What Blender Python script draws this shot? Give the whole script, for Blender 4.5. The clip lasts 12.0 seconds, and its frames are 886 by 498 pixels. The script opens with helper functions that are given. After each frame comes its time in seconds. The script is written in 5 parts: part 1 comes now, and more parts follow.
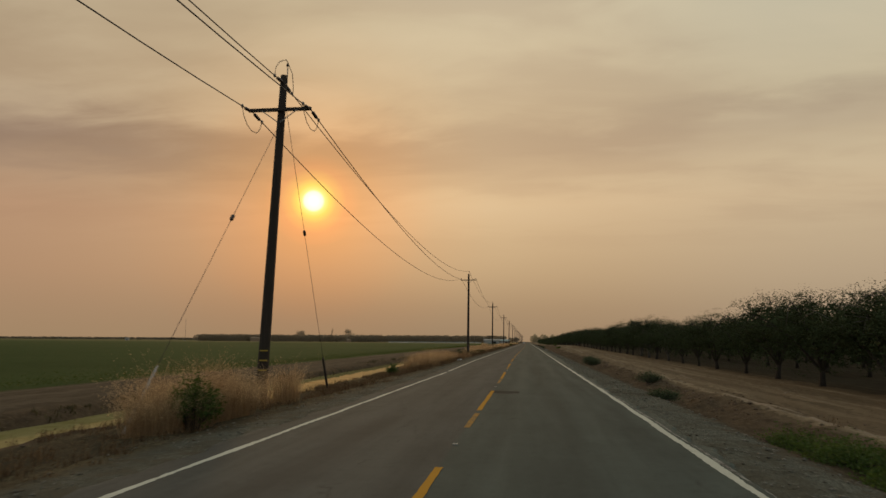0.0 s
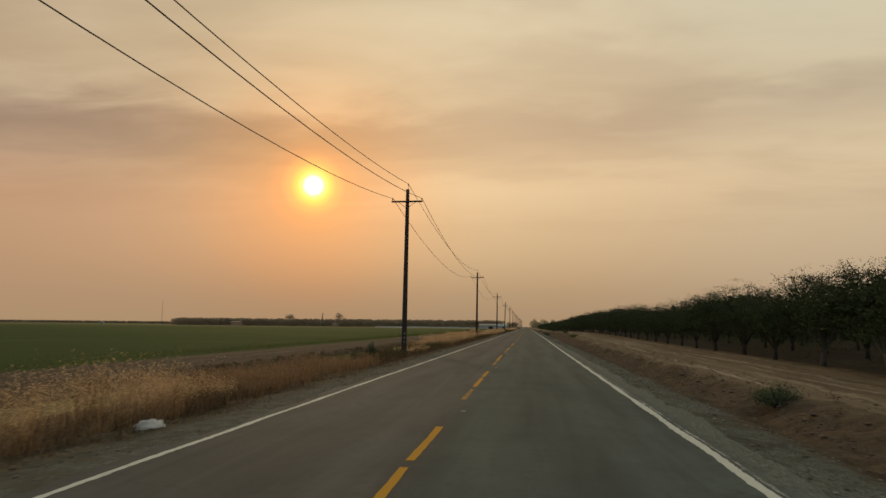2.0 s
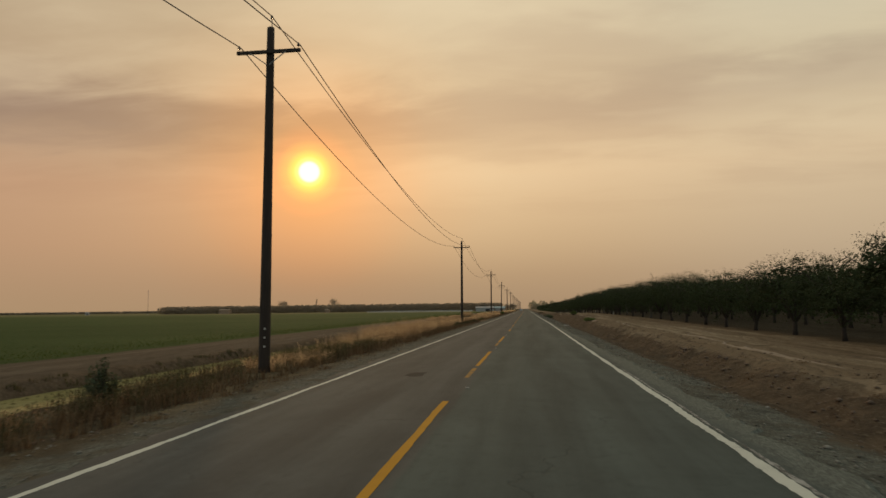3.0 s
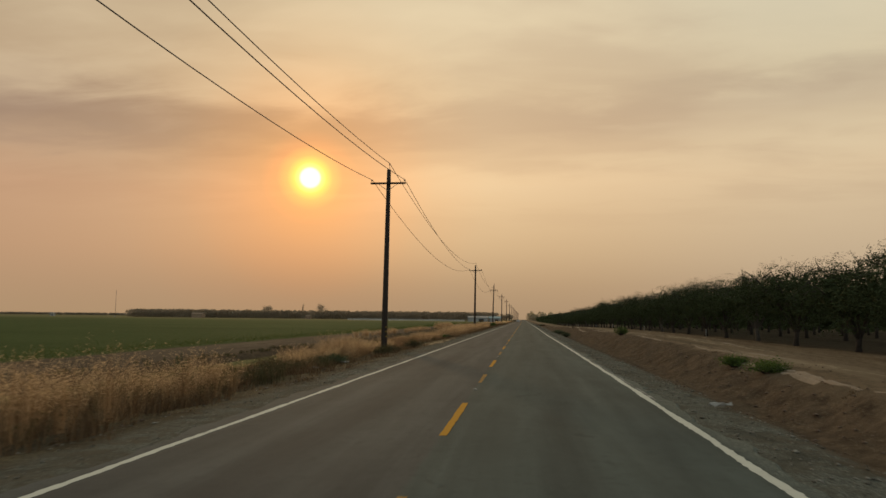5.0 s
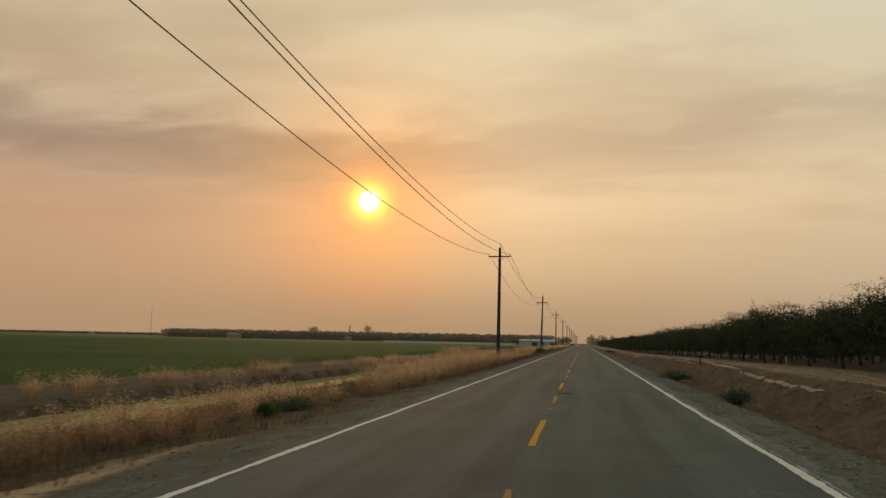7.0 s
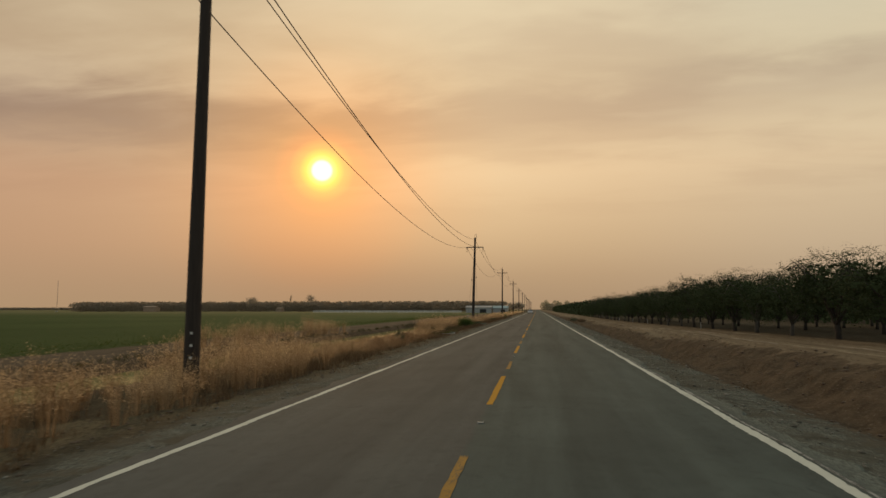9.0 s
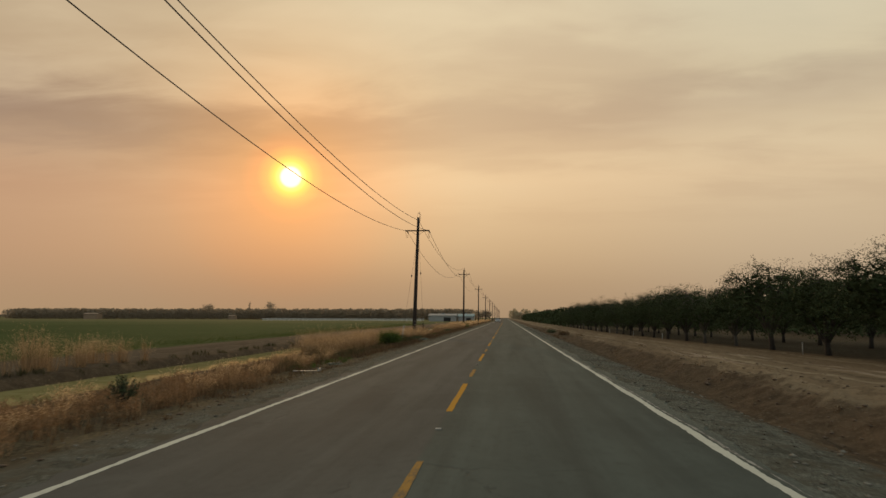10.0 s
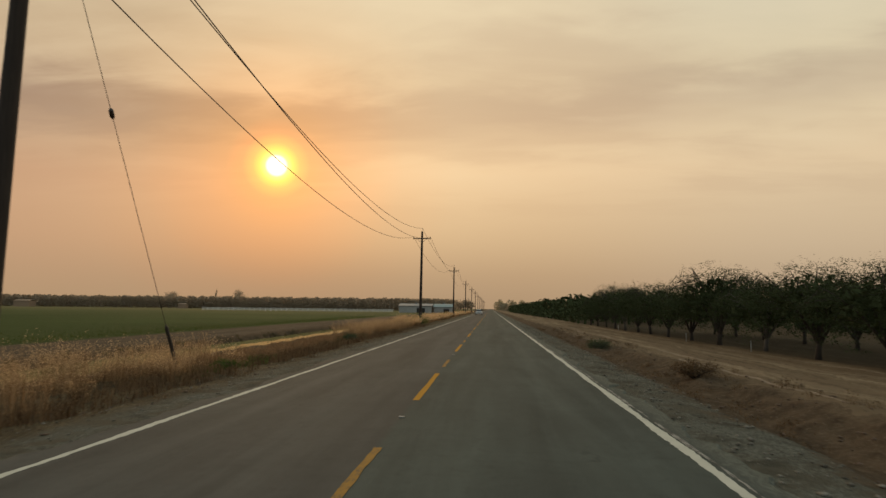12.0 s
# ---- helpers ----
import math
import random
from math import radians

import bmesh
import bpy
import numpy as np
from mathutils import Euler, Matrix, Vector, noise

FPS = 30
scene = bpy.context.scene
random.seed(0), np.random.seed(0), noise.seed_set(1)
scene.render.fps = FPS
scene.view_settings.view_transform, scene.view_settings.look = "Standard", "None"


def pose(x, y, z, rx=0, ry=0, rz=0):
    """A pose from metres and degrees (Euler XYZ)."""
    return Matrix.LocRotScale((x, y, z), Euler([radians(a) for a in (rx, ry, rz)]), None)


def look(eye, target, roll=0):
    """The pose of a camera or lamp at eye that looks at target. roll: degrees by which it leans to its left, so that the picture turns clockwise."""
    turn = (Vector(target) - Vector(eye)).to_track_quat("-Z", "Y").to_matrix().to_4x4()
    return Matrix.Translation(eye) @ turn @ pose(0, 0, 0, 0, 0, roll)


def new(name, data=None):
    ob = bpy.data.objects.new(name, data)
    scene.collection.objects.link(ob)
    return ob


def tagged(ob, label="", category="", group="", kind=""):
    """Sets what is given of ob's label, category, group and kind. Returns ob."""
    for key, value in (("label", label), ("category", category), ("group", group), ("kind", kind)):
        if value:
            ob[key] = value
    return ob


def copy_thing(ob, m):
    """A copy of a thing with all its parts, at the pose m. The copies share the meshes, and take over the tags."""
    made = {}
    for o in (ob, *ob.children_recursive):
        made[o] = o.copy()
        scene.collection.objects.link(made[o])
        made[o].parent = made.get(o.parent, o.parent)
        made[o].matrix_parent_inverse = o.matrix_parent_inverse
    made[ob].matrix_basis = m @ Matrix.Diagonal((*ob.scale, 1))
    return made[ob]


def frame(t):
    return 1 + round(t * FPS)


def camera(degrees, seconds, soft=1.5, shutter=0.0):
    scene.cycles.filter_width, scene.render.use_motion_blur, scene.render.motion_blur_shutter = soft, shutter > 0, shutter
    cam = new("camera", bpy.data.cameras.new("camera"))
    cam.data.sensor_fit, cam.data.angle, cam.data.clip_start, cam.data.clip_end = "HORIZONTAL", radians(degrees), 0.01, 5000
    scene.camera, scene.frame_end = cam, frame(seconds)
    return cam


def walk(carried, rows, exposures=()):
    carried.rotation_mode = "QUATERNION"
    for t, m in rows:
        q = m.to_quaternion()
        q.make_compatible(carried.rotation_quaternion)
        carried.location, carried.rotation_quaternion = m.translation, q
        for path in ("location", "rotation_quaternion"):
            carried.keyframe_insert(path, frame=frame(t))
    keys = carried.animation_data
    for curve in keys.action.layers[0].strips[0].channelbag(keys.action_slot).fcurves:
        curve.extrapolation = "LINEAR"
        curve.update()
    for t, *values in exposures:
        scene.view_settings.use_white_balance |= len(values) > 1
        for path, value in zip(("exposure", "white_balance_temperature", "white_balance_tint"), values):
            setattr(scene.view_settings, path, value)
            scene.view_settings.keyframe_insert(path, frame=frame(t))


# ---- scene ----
cam = camera(67.0, 12.0, shutter=0.08)
PATH = [
    (0, (1.193, 0.000, 1.650), (-11.206, 98.290, 15.264), 0.41),
    (0.5, (1.207, 13.382, 1.650), (-8.368, 112.387, 11.966), 0.17),
    (1, (1.222, 26.781, 1.650), (-4.502, 126.237, 10.358), 0.09),
    (1.5, (1.237, 40.197, 1.650), (-11.622, 138.729, 12.879), 0.03),
    (2, (1.252, 53.629, 1.650), (-11.165, 152.197, 13.065), 0.61),
    (2.5, (1.266, 67.078, 1.650), (-10.273, 166.013, 10.529), 0.15),
    (3, (1.281, 80.544, 1.650), (-10.815, 179.402, 10.631), -0.68),
    (3.2, (1.287, 85.935, 1.650), (-10.630, 184.772, 11.097), 0.34),
    (4.8, (1.187, 129.158, 1.650), (-10.705, 228.034, 10.708), -0.05),
    (5, (1.156, 134.573, 1.650), (-10.789, 233.319, 11.971), 0.67),
    (5.5, (1.078, 148.121, 1.650), (-9.984, 246.953, 12.130), 0.10),
    (6, (1.001, 161.687, 1.650), (-11.357, 260.368, 12.100), 0.08),
    (6.5, (0.923, 175.269, 1.650), (-19.093, 272.423, 14.313), -0.47),
    (7, (0.846, 188.867, 1.650), (-19.526, 285.830, 15.186), 1.23),
    (7.5, (0.768, 202.483, 1.650), (-16.039, 300.133, 15.134), 0.58),
    (7.7, (0.737, 207.933, 1.650), (-13.851, 305.892, 15.479), -0.36),
    (9.3, (0.906, 251.635, 1.650), (-12.409, 350.386, 10.072), 0.29),
    (9.5, (0.939, 257.110, 1.650), (-11.916, 355.840, 10.983), 0.67),
    (10, (1.022, 270.808, 1.650), (-8.221, 369.861, 11.810), 0.16),
    (10.5, (1.104, 284.523, 1.650), (-7.586, 383.705, 10.999), 0.96),
    (11, (1.187, 298.255, 1.650), (-6.637, 397.700, 8.681), 0.86),
    (11.5, (1.270, 312.003, 1.650), (-3.527, 411.651, 8.526), 0.65),
    (12, (1.353, 325.768, 1.650), (-5.812, 425.121, 10.470), 0.67),
]
walk(cam, [(t, look(eye, target, roll)) for t, eye, target, roll in PATH],
     exposures=[(0, -0.2), (0.5, 0.0), (2.5, 0.0), (7.0, 0.1), (10.5, 0.03), (11.3, 0.11), (12, 0.13)])

# ---------------------------------------------------------------- world and sun
def lin(r, g, b):
    f = lambda c: (c / 255 / 12.92) if c <= 10 else ((c / 255 + 0.055) / 1.055) ** 2.4
    return (f(r), f(g), f(b), 1.0)


SUN = Vector((-0.332, 1.0, 0.217)).normalized()


def tmath(nt, op, a, b=0.0, clamp=False):
    n = nt.nodes.new("ShaderNodeMath")
    n.operation, n.use_clamp = op, clamp
    for k, v in enumerate((a, b)):
        if isinstance(v, (int, float)):
            n.inputs[k].default_value = v
        else:
            nt.links.new(v, n.inputs[k])
    return n.outputs[0]


def tvmath(nt, op, a, b):
    n = nt.nodes.new("ShaderNodeVectorMath")
    n.operation = op
    for k, v in enumerate((a, b)):
        if isinstance(v, (tuple, list, Vector)):
            n.inputs[k].default_value = tuple(v)
        else:
            nt.links.new(v, n.inputs[k])
    return n.outputs["Value"] if op == "DOT_PRODUCT" else n.outputs[0]


def tnoise(nt, vec, scale, detail=4.0, rough=0.55, warp=0.0):
    n = nt.nodes.new("ShaderNodeTexNoise")
    n.inputs["Scale"].default_value, n.inputs["Detail"].default_value = scale, detail
    n.inputs["Roughness"].default_value, n.inputs["Distortion"].default_value = rough, warp
    if vec is not None:
        nt.links.new(vec, n.inputs["Vector"])
    return n.outputs["Fac"]


def tvoronoi(nt, vec, scale, rand=1.0):
    n = nt.nodes.new("ShaderNodeTexVoronoi")
    n.inputs["Scale"].default_value, n.inputs["Randomness"].default_value = scale, rand
    nt.links.new(vec, n.inputs["Vector"])
    return n.outputs["Distance"], n.outputs["Color"]


def tramp(nt, fac, stops):
    n = nt.nodes.new("ShaderNodeValToRGB")
    e = n.color_ramp.elements
    while len(e) < len(stops):
        e.new(0.5)
    for el, (p, c) in zip(e, stops):
        el.position, el.color = p, (c if len(c) == 4 else (*c, 1))
    nt.links.new(fac, n.inputs[0])
    return n.outputs["Color"]


def tstep(nt, v, lo, hi):
    n = nt.nodes.new("ShaderNodeMapRange")
    n.interpolation_type = "SMOOTHSTEP"
    n.inputs[1].default_value, n.inputs[2].default_value = lo, hi
    n.inputs[3].default_value, n.inputs[4].default_value = 0.0, 1.0
    nt.links.new(v, n.inputs[0])
    return n.outputs[0]


def tmix(nt, fac, a, b, blend="MIX"):
    n = nt.nodes.new("ShaderNodeMix")
    n.data_type, n.blend_type = "RGBA", blend
    for s, v in ((n.inputs[0], fac), (n.inputs[6], a), (n.inputs[7], b)):
        if isinstance(v, (int, float)):
            s.default_value = v
        elif isinstance(v, (tuple, list)):
            s.default_value = v if len(v) == 4 else (*v, 1)
        else:
            nt.links.new(v, s)
    return n.outputs[2]


def txyz(nt, vec):
    n = nt.nodes.new("ShaderNodeSeparateXYZ")
    nt.links.new(vec, n.inputs[0])
    return n.outputs[0], n.outputs[1], n.outputs[2]


def tjoin(nt, x, y, z):
    n = nt.nodes.new("ShaderNodeCombineXYZ")
    for k, v in enumerate((x, y, z)):
        if isinstance(v, (int, float)):
            n.inputs[k].default_value = v
        else:
            nt.links.new(v, n.inputs[k])
    return n.outputs[0]


world = bpy.data.worlds.new("smoky_sky")
scene.world = world
world.use_nodes = True
wt = world.node_tree
wt.nodes.clear()
way = tvmath(wt, "NORMALIZE", wt.nodes.new("ShaderNodeTexCoord").outputs["Generated"], (0, 0, 0))
dx, dy, dz = txyz(wt, way)
facing = tvmath(wt, "DOT_PRODUCT", way, SUN)
angle = tmath(wt, "MULTIPLY", tmath(wt, "ARCCOSINE", tmath(wt, "MINIMUM", facing, 0.999999)), 180 / math.pi)
# the smoke layer: mauve-tan to the left of the road, ochre ahead, pale straw to the right, dull grey overhead and behind
up = tmath(wt, "MAXIMUM", dz, 0.0)
left = tramp(wt, up, [(0.0, lin(172, 142, 109)), (0.09, lin(183, 146, 115)), (0.17, lin(186, 148, 119)), (0.25, lin(169, 143, 119)), (0.34, lin(177, 154, 126)), (0.46, lin(191, 173, 143)), (0.7, lin(176, 180, 174)), (1.0, lin(166, 178, 178))])
ahead = tramp(wt, up, [(0.0, lin(168, 140, 109)), (0.05, lin(181, 151, 117)), (0.10, lin(197, 167, 130)), (0.20, lin(221, 190, 150)), (0.33, lin(210, 187, 152)), (0.46, lin(215, 199, 167)), (0.7, lin(180, 183, 176)), (1.0, lin(166, 178, 178))])
right = tramp(wt, up, [(0.0, lin(166, 144, 118)), (0.09, lin(192, 169, 139)), (0.20, lin(213, 189, 154)), (0.33, lin(206, 191, 160)), (0.46, lin(200, 195, 172)), (0.7, lin(174, 180, 176)), (1.0, lin(166, 178, 178))])
sky = tmix(wt, tstep(wt, dx, -0.42, -0.02), left, ahead)
sky = tmix(wt, tstep(wt, dx, 0.02, 0.45), sky, right)
behind = tramp(wt, up, [(0.0, lin(146, 147, 140)), (0.3, lin(164, 172, 170)), (1.0, lin(166, 178, 178))])
sky = tmix(wt, tstep(wt, dy, 0.45, -0.25), sky, behind)
# grey-mauve cloud streaks, seen in perspective on a high layer
lift = tmath(wt, "ADD", up, 0.10)
cloud_at = tjoin(wt, tmath(wt, "DIVIDE", dx, lift), tmath(wt, "DIVIDE", dy, lift), 0.0)
turned = wt.nodes.new("ShaderNodeMapping")
turned.inputs["Rotation"].default_value = (0, 0, radians(14))
turned.inputs["Scale"].default_value = (0.42, 0.85, 1.0)
turned.inputs["Location"].default_value = (3.1, 1.35, 0.0)
wt.links.new(cloud_at, turned.inputs["Vector"])
bands = tnoise(wt, turned.outputs[0], 1.3, 4.0, 0.5, 0.4)
fine = tnoise(wt, turned.outputs[0], 4.5, 5.0, 0.55, 0.4)
veil = tmath(wt, "ADD", tmath(wt, "MULTIPLY", bands, 0.7), tmath(wt, "MULTIPLY", fine, 0.3))
shade = tmath(wt, "MULTIPLY", tstep(wt, veil, 0.46, 0.60), tstep(wt, dz, 0.10, 0.24))
sky = tmix(wt, tmath(wt, "MULTIPLY", shade, 0.45), sky, tmix(wt, 1.0, sky, lin(222, 214, 216), "MULTIPLY"))
bright = tmath(wt, "MULTIPLY", tstep(wt, veil, 0.50, 0.36), tstep(wt, dz, 0.14, 0.3))
sky = tmix(wt, tmath(wt, "MULTIPLY", bright, 0.22), sky, lin(232, 214, 180))
# one long dark streak, thickest to the left of the sun and rising to the right
streak_z = tmath(wt, "ADD", tmath(wt, "ADD", tmath(wt, "MULTIPLY", dx, 0.045), 0.283), tmath(wt, "MULTIPLY", tmath(wt, "SUBTRACT", fine, 0.5), 0.10))
off = tmath(wt, "ABSOLUTE", tmath(wt, "SUBTRACT", dz, streak_z))
streak = tmath(wt, "MULTIPLY", tmath(wt, "SUBTRACT", 1.0, tstep(wt, off, 0.004, 0.055)), tmath(wt, "ADD", 0.34, tmath(wt, "MULTIPLY", tstep(wt, dx, -0.02, -0.42), 0.55)))
sky = tmix(wt, tmath(wt, "MULTIPLY", streak, tstep(wt, dy, 0.3, 0.6)), sky, tmix(wt, 1.0, sky, lin(211, 204, 213), "MULTIPLY"))
# the sun and its orange aureole in the smoke
tint = tramp(wt, tmath(wt, "DIVIDE", angle, 15.0), [(0.0, (1.35, 0.94, 0.55)), (0.2, (1.36, 0.90, 0.60)), (0.40, (1.18, 0.92, 0.77)), (0.7, (1.03, 0.97, 0.93)), (1.0, (1, 1, 1))])
sky = tmix(wt, 1.0, sky, tint, "MULTIPLY")
disc = tramp(wt, tmath(wt, "DIVIDE", angle, 4.0), [
    (0.0, (1.8, 1.5, 1.2)), (0.19, (1.2, 1.1, 0.75)), (0.235, (0.55, 0.62, 0.14)), (0.33, (0.42, 0.42, 0.0)), (0.47, (0.26, 0.15, 0.0)), (0.68, (0.12, 0.02, 0.0)), (1.0, (0, 0, 0))])
sky = tmix(wt, 1.0, sky, disc, "ADD")
# a trace of clear air above the smoke
air = wt.nodes.new("ShaderNodeTexSky")
air.sky_type, air.sun_disc = "NISHITA", False
air.sun_elevation, air.sun_rotation = math.asin(SUN.z), math.atan2(SUN.x, SUN.y)
air.dust_density, air.air_density, air.ozone_density = 10.0, 1.5, 0.5
sky = tmix(wt, 0.004, sky, air.outputs[0], "ADD")
back = wt.nodes.new("ShaderNodeBackground")
back.inputs["Strength"].default_value = 1.0
wt.links.new(sky, back.inputs["Color"])
wt.links.new(back.outputs[0], wt.nodes.new("ShaderNodeOutputWorld").inputs["Surface"])

sun = new("sun", bpy.data.lights.new("sun", "SUN"))
sun.data.energy, sun.data.angle, sun.data.color = 0.75, radians(3.0), (1.0, 0.62, 0.30)
sun.matrix_world = look((0, 0, 60), Vector((0, 0, 60)) - SUN)


# ---------------------------------------------------------------- materials
def material(name):
    m = bpy.data.materials.new(name)
    m.use_nodes = True
    nt = m.node_tree
    b = nt.nodes["Principled BSDF"]
    where = nt.nodes.new("ShaderNodeNewGeometry").outputs["Position"]
    return m, nt, b, where


def finish(nt, b, colour=None, rough=None, height=None, strength=0.4, distance=0.02):
    if colour is not None:
        if isinstance(colour, tuple):
            b.inputs["Base Color"].default_value = colour if len(colour) == 4 else (*colour, 1)
        else:
            nt.links.new(colour, b.inputs["Base Color"])
    if rough is not None:
        if isinstance(rough, (int, float)):
            b.inputs["Roughness"].default_value = rough
        else:
            nt.links.new(rough, b.inputs["Roughness"])
    if height is not None:
        n = nt.nodes.new("ShaderNodeBump")
        n.inputs["Strength"].default_value, n.inputs["Distance"].default_value = strength, distance
        nt.links.new(height, n.inputs["Height"])
        nt.links.new(n.outputs[0], b.inputs["Normal"])


def plain(name, colour, rough=0.6, metal=0.0, grain=30.0, vary=0.25, bump=0.2, distance=0.004):
    """A paint, wood or metal with mottling at two scales."""
    m, nt, b, where = material(name)
    a, c = tnoise(nt, where, grain, 5), tnoise(nt, where, grain / 9, 3)
    both = tmath(nt, "ADD", tmath(nt, "MULTIPLY", a, 0.5), tmath(nt, "MULTIPLY", c, 0.5))
    lo = tuple(v * (1 - vary) for v in colour)
    hi = tuple(min(1, v * (1 + vary)) for v in colour)
    finish(nt, b, tramp(nt, both, [(0.3, lo), (0.7, hi)]), rough, a, bump, distance)
    b.inputs["Metallic"].default_value = metal
    return m


def leafy(name, dark, light, through_light=0.35, rough=0.6, tint=(1.0, 1.0, 0.55), spread=0.6):
    """Foliage, each leaf of its own tint, that lets some light through."""
    m, nt, b, where = material(name)
    info = nt.nodes.new("ShaderNodeNewGeometry").outputs["Random Per Island"]
    large = tnoise(nt, where, 0.6, 2)
    mixed = tmath(nt, "ADD", tmath(nt, "MULTIPLY", info, spread), tmath(nt, "MULTIPLY", large, 1.0 - spread))
    col = tramp(nt, mixed, [(0.15, dark), (0.85, light)])
    finish(nt, b, col, rough)
    b.inputs["Specular IOR Level"].default_value = 0.06
    tl = nt.nodes.new("ShaderNodeBsdfTranslucent")
    nt.links.new(tmix(nt, 1.0, col, tint, "MULTIPLY"), tl.inputs["Color"])
    mx = nt.nodes.new("ShaderNodeMixShader")
    mx.inputs[0].default_value = through_light
    nt.links.new(b.outputs[0], mx.inputs[1])
    nt.links.new(tl.outputs[0], mx.inputs[2])
    nt.links.new(mx.outputs[0], nt.nodes["Material Output"].inputs["Surface"])
    return m


def make_asphalt():
    m, nt, b, where = material("worn_asphalt")
    x, y, z = txyz(nt, where)
    grit, gritc = tvoronoi(nt, where, 75)
    speck = tnoise(nt, where, 140, 2, 0.7)
    patch = tnoise(nt, tjoin(nt, tmath(nt, "MULTIPLY", x, 1.6), tmath(nt, "MULTIPLY", y, 0.10), 0.0), 0.9, 4, 0.6, 0.4)
    blot = tnoise(nt, where, 0.55, 5, 0.65, 0.5)
    base = tramp(nt, blot, [(0.3, (0.050, 0.054, 0.050)), (0.7, (0.088, 0.095, 0.087))])
    base = tmix(nt, 0.55, base, tramp(nt, patch, [(0.35, (0.052, 0.055, 0.051)), (0.65, (0.100, 0.107, 0.098))]))
    mottle = tnoise(nt, where, 5.5, 6, 0.72)
    base = tmix(nt, tmath(nt, "MULTIPLY", tstep(nt, mottle, 0.50, 0.68), 0.40), base, (0.046, 0.047, 0.043))
    # darker oil band down each lane, paler polished wheel tracks
    lane = tmath(nt, "ABSOLUTE", tmath(nt, "SUBTRACT", tmath(nt, "ABSOLUTE", x), 1.75))
    oil = tmath(nt, "SUBTRACT", 1.0, tstep(nt, lane, 0.1, 0.55))
    base = tmix(nt, tmath(nt, "MULTIPLY", oil, 0.22), base, (0.047, 0.046, 0.042))
    rut = tmath(nt, "SUBTRACT", 1.0, tstep(nt, tmath(nt, "ABSOLUTE", tmath(nt, "SUBTRACT", lane, 0.85)), 0.05, 0.4))
    base = tmix(nt, tmath(nt, "MULTIPLY", rut, 0.16), base, (0.118, 0.120, 0.107))
    base = tmix(nt, tmath(nt, "MULTIPLY", tstep(nt, speck, 0.56, 0.74), 0.45), base, (0.19, 0.18, 0.16))
    # hairline cracks and tar seals
    warped = tvmath(nt, "ADD", where, tvmath(nt, "MULTIPLY", tjoin(nt, tnoise(nt, where, 1.3, 4), tnoise(nt, where, 1.7, 4), 0.0), (1.3, 1.3, 0.0)))
    cell = nt.nodes.new("ShaderNodeTexVoronoi")
    cell.feature = "DISTANCE_TO_EDGE"
    cell.inputs["Scale"].default_value = 0.22
    nt.links.new(warped, cell.inputs["Vector"])
    crack = tmath(nt, "MULTIPLY", tmath(nt, "SUBTRACT", 1.0, tstep(nt, cell.outputs["Distance"], 0.002, 0.007)), tstep(nt, blot, 0.5, 0.6))
    base = tmix(nt, tmath(nt, "MULTIPLY", crack, 0.3), base, (0.02, 0.019, 0.018))
    edge = tstep(nt, tmath(nt, "ADD", tmath(nt, "ABSOLUTE", x), tmath(nt, "MULTIPLY", tnoise(nt, where, 2.6, 6, 0.75), 0.9)), 4.25, 4.75)
    stones = tramp(nt, txyz(nt, tvoronoi(nt, where, 48)[1])[0], [(0.0, (0.058, 0.055, 0.047)), (0.5, (0.116, 0.110, 0.094)), (1.0, (0.23, 0.218, 0.188))])
    base = tmix(nt, tmath(nt, "MULTIPLY", edge, 0.85), base, stones)
    height = tmath(nt, "SUBTRACT", tmath(nt, "MULTIPLY", grit, 0.7), tmath(nt, "MULTIPLY", crack, 1.5))
    # the two lanes were paved apart: one browner, one greener
    seam = tstep(nt, tmath(nt, "ADD", x, tmath(nt, "MULTIPLY", tmath(nt, "SUBTRACT", tnoise(nt, where, 1.5, 3), 0.5), 0.12)), -0.06, 0.06)
    base = tmix(nt, 1.0, base, tmix(nt, seam, (1.02, 0.985, 0.97), (0.925, 1.03, 0.98)), "MULTIPLY")
    finish(nt, b, base, 0.95, height, 0.45, 0.006)
    b.inputs["Specular IOR Level"].default_value = 0.10
    return m


def make_paint(name, colour, wear):
    m, nt, b, where = material(name)
    chips = tnoise(nt, where, 26, 6, 0.7)
    large = tnoise(nt, where, 2.3, 4, 0.6)
    worn = tmath(nt, "ADD", tmath(nt, "MULTIPLY", chips, 0.6), tmath(nt, "MULTIPLY", large, 0.4))
    dirty = tmix(nt, tmath(nt, "MULTIPLY", large, 0.5), colour, tuple(c * 0.55 for c in colour))
    finish(nt, b, tmix(nt, tstep(nt, worn, wear, wear + 0.08), dirty, (0.085, 0.08, 0.07)), 0.9, chips, 0.3, 0.003)
    b.inputs["Specular IOR Level"].default_value = 0.1
    return m


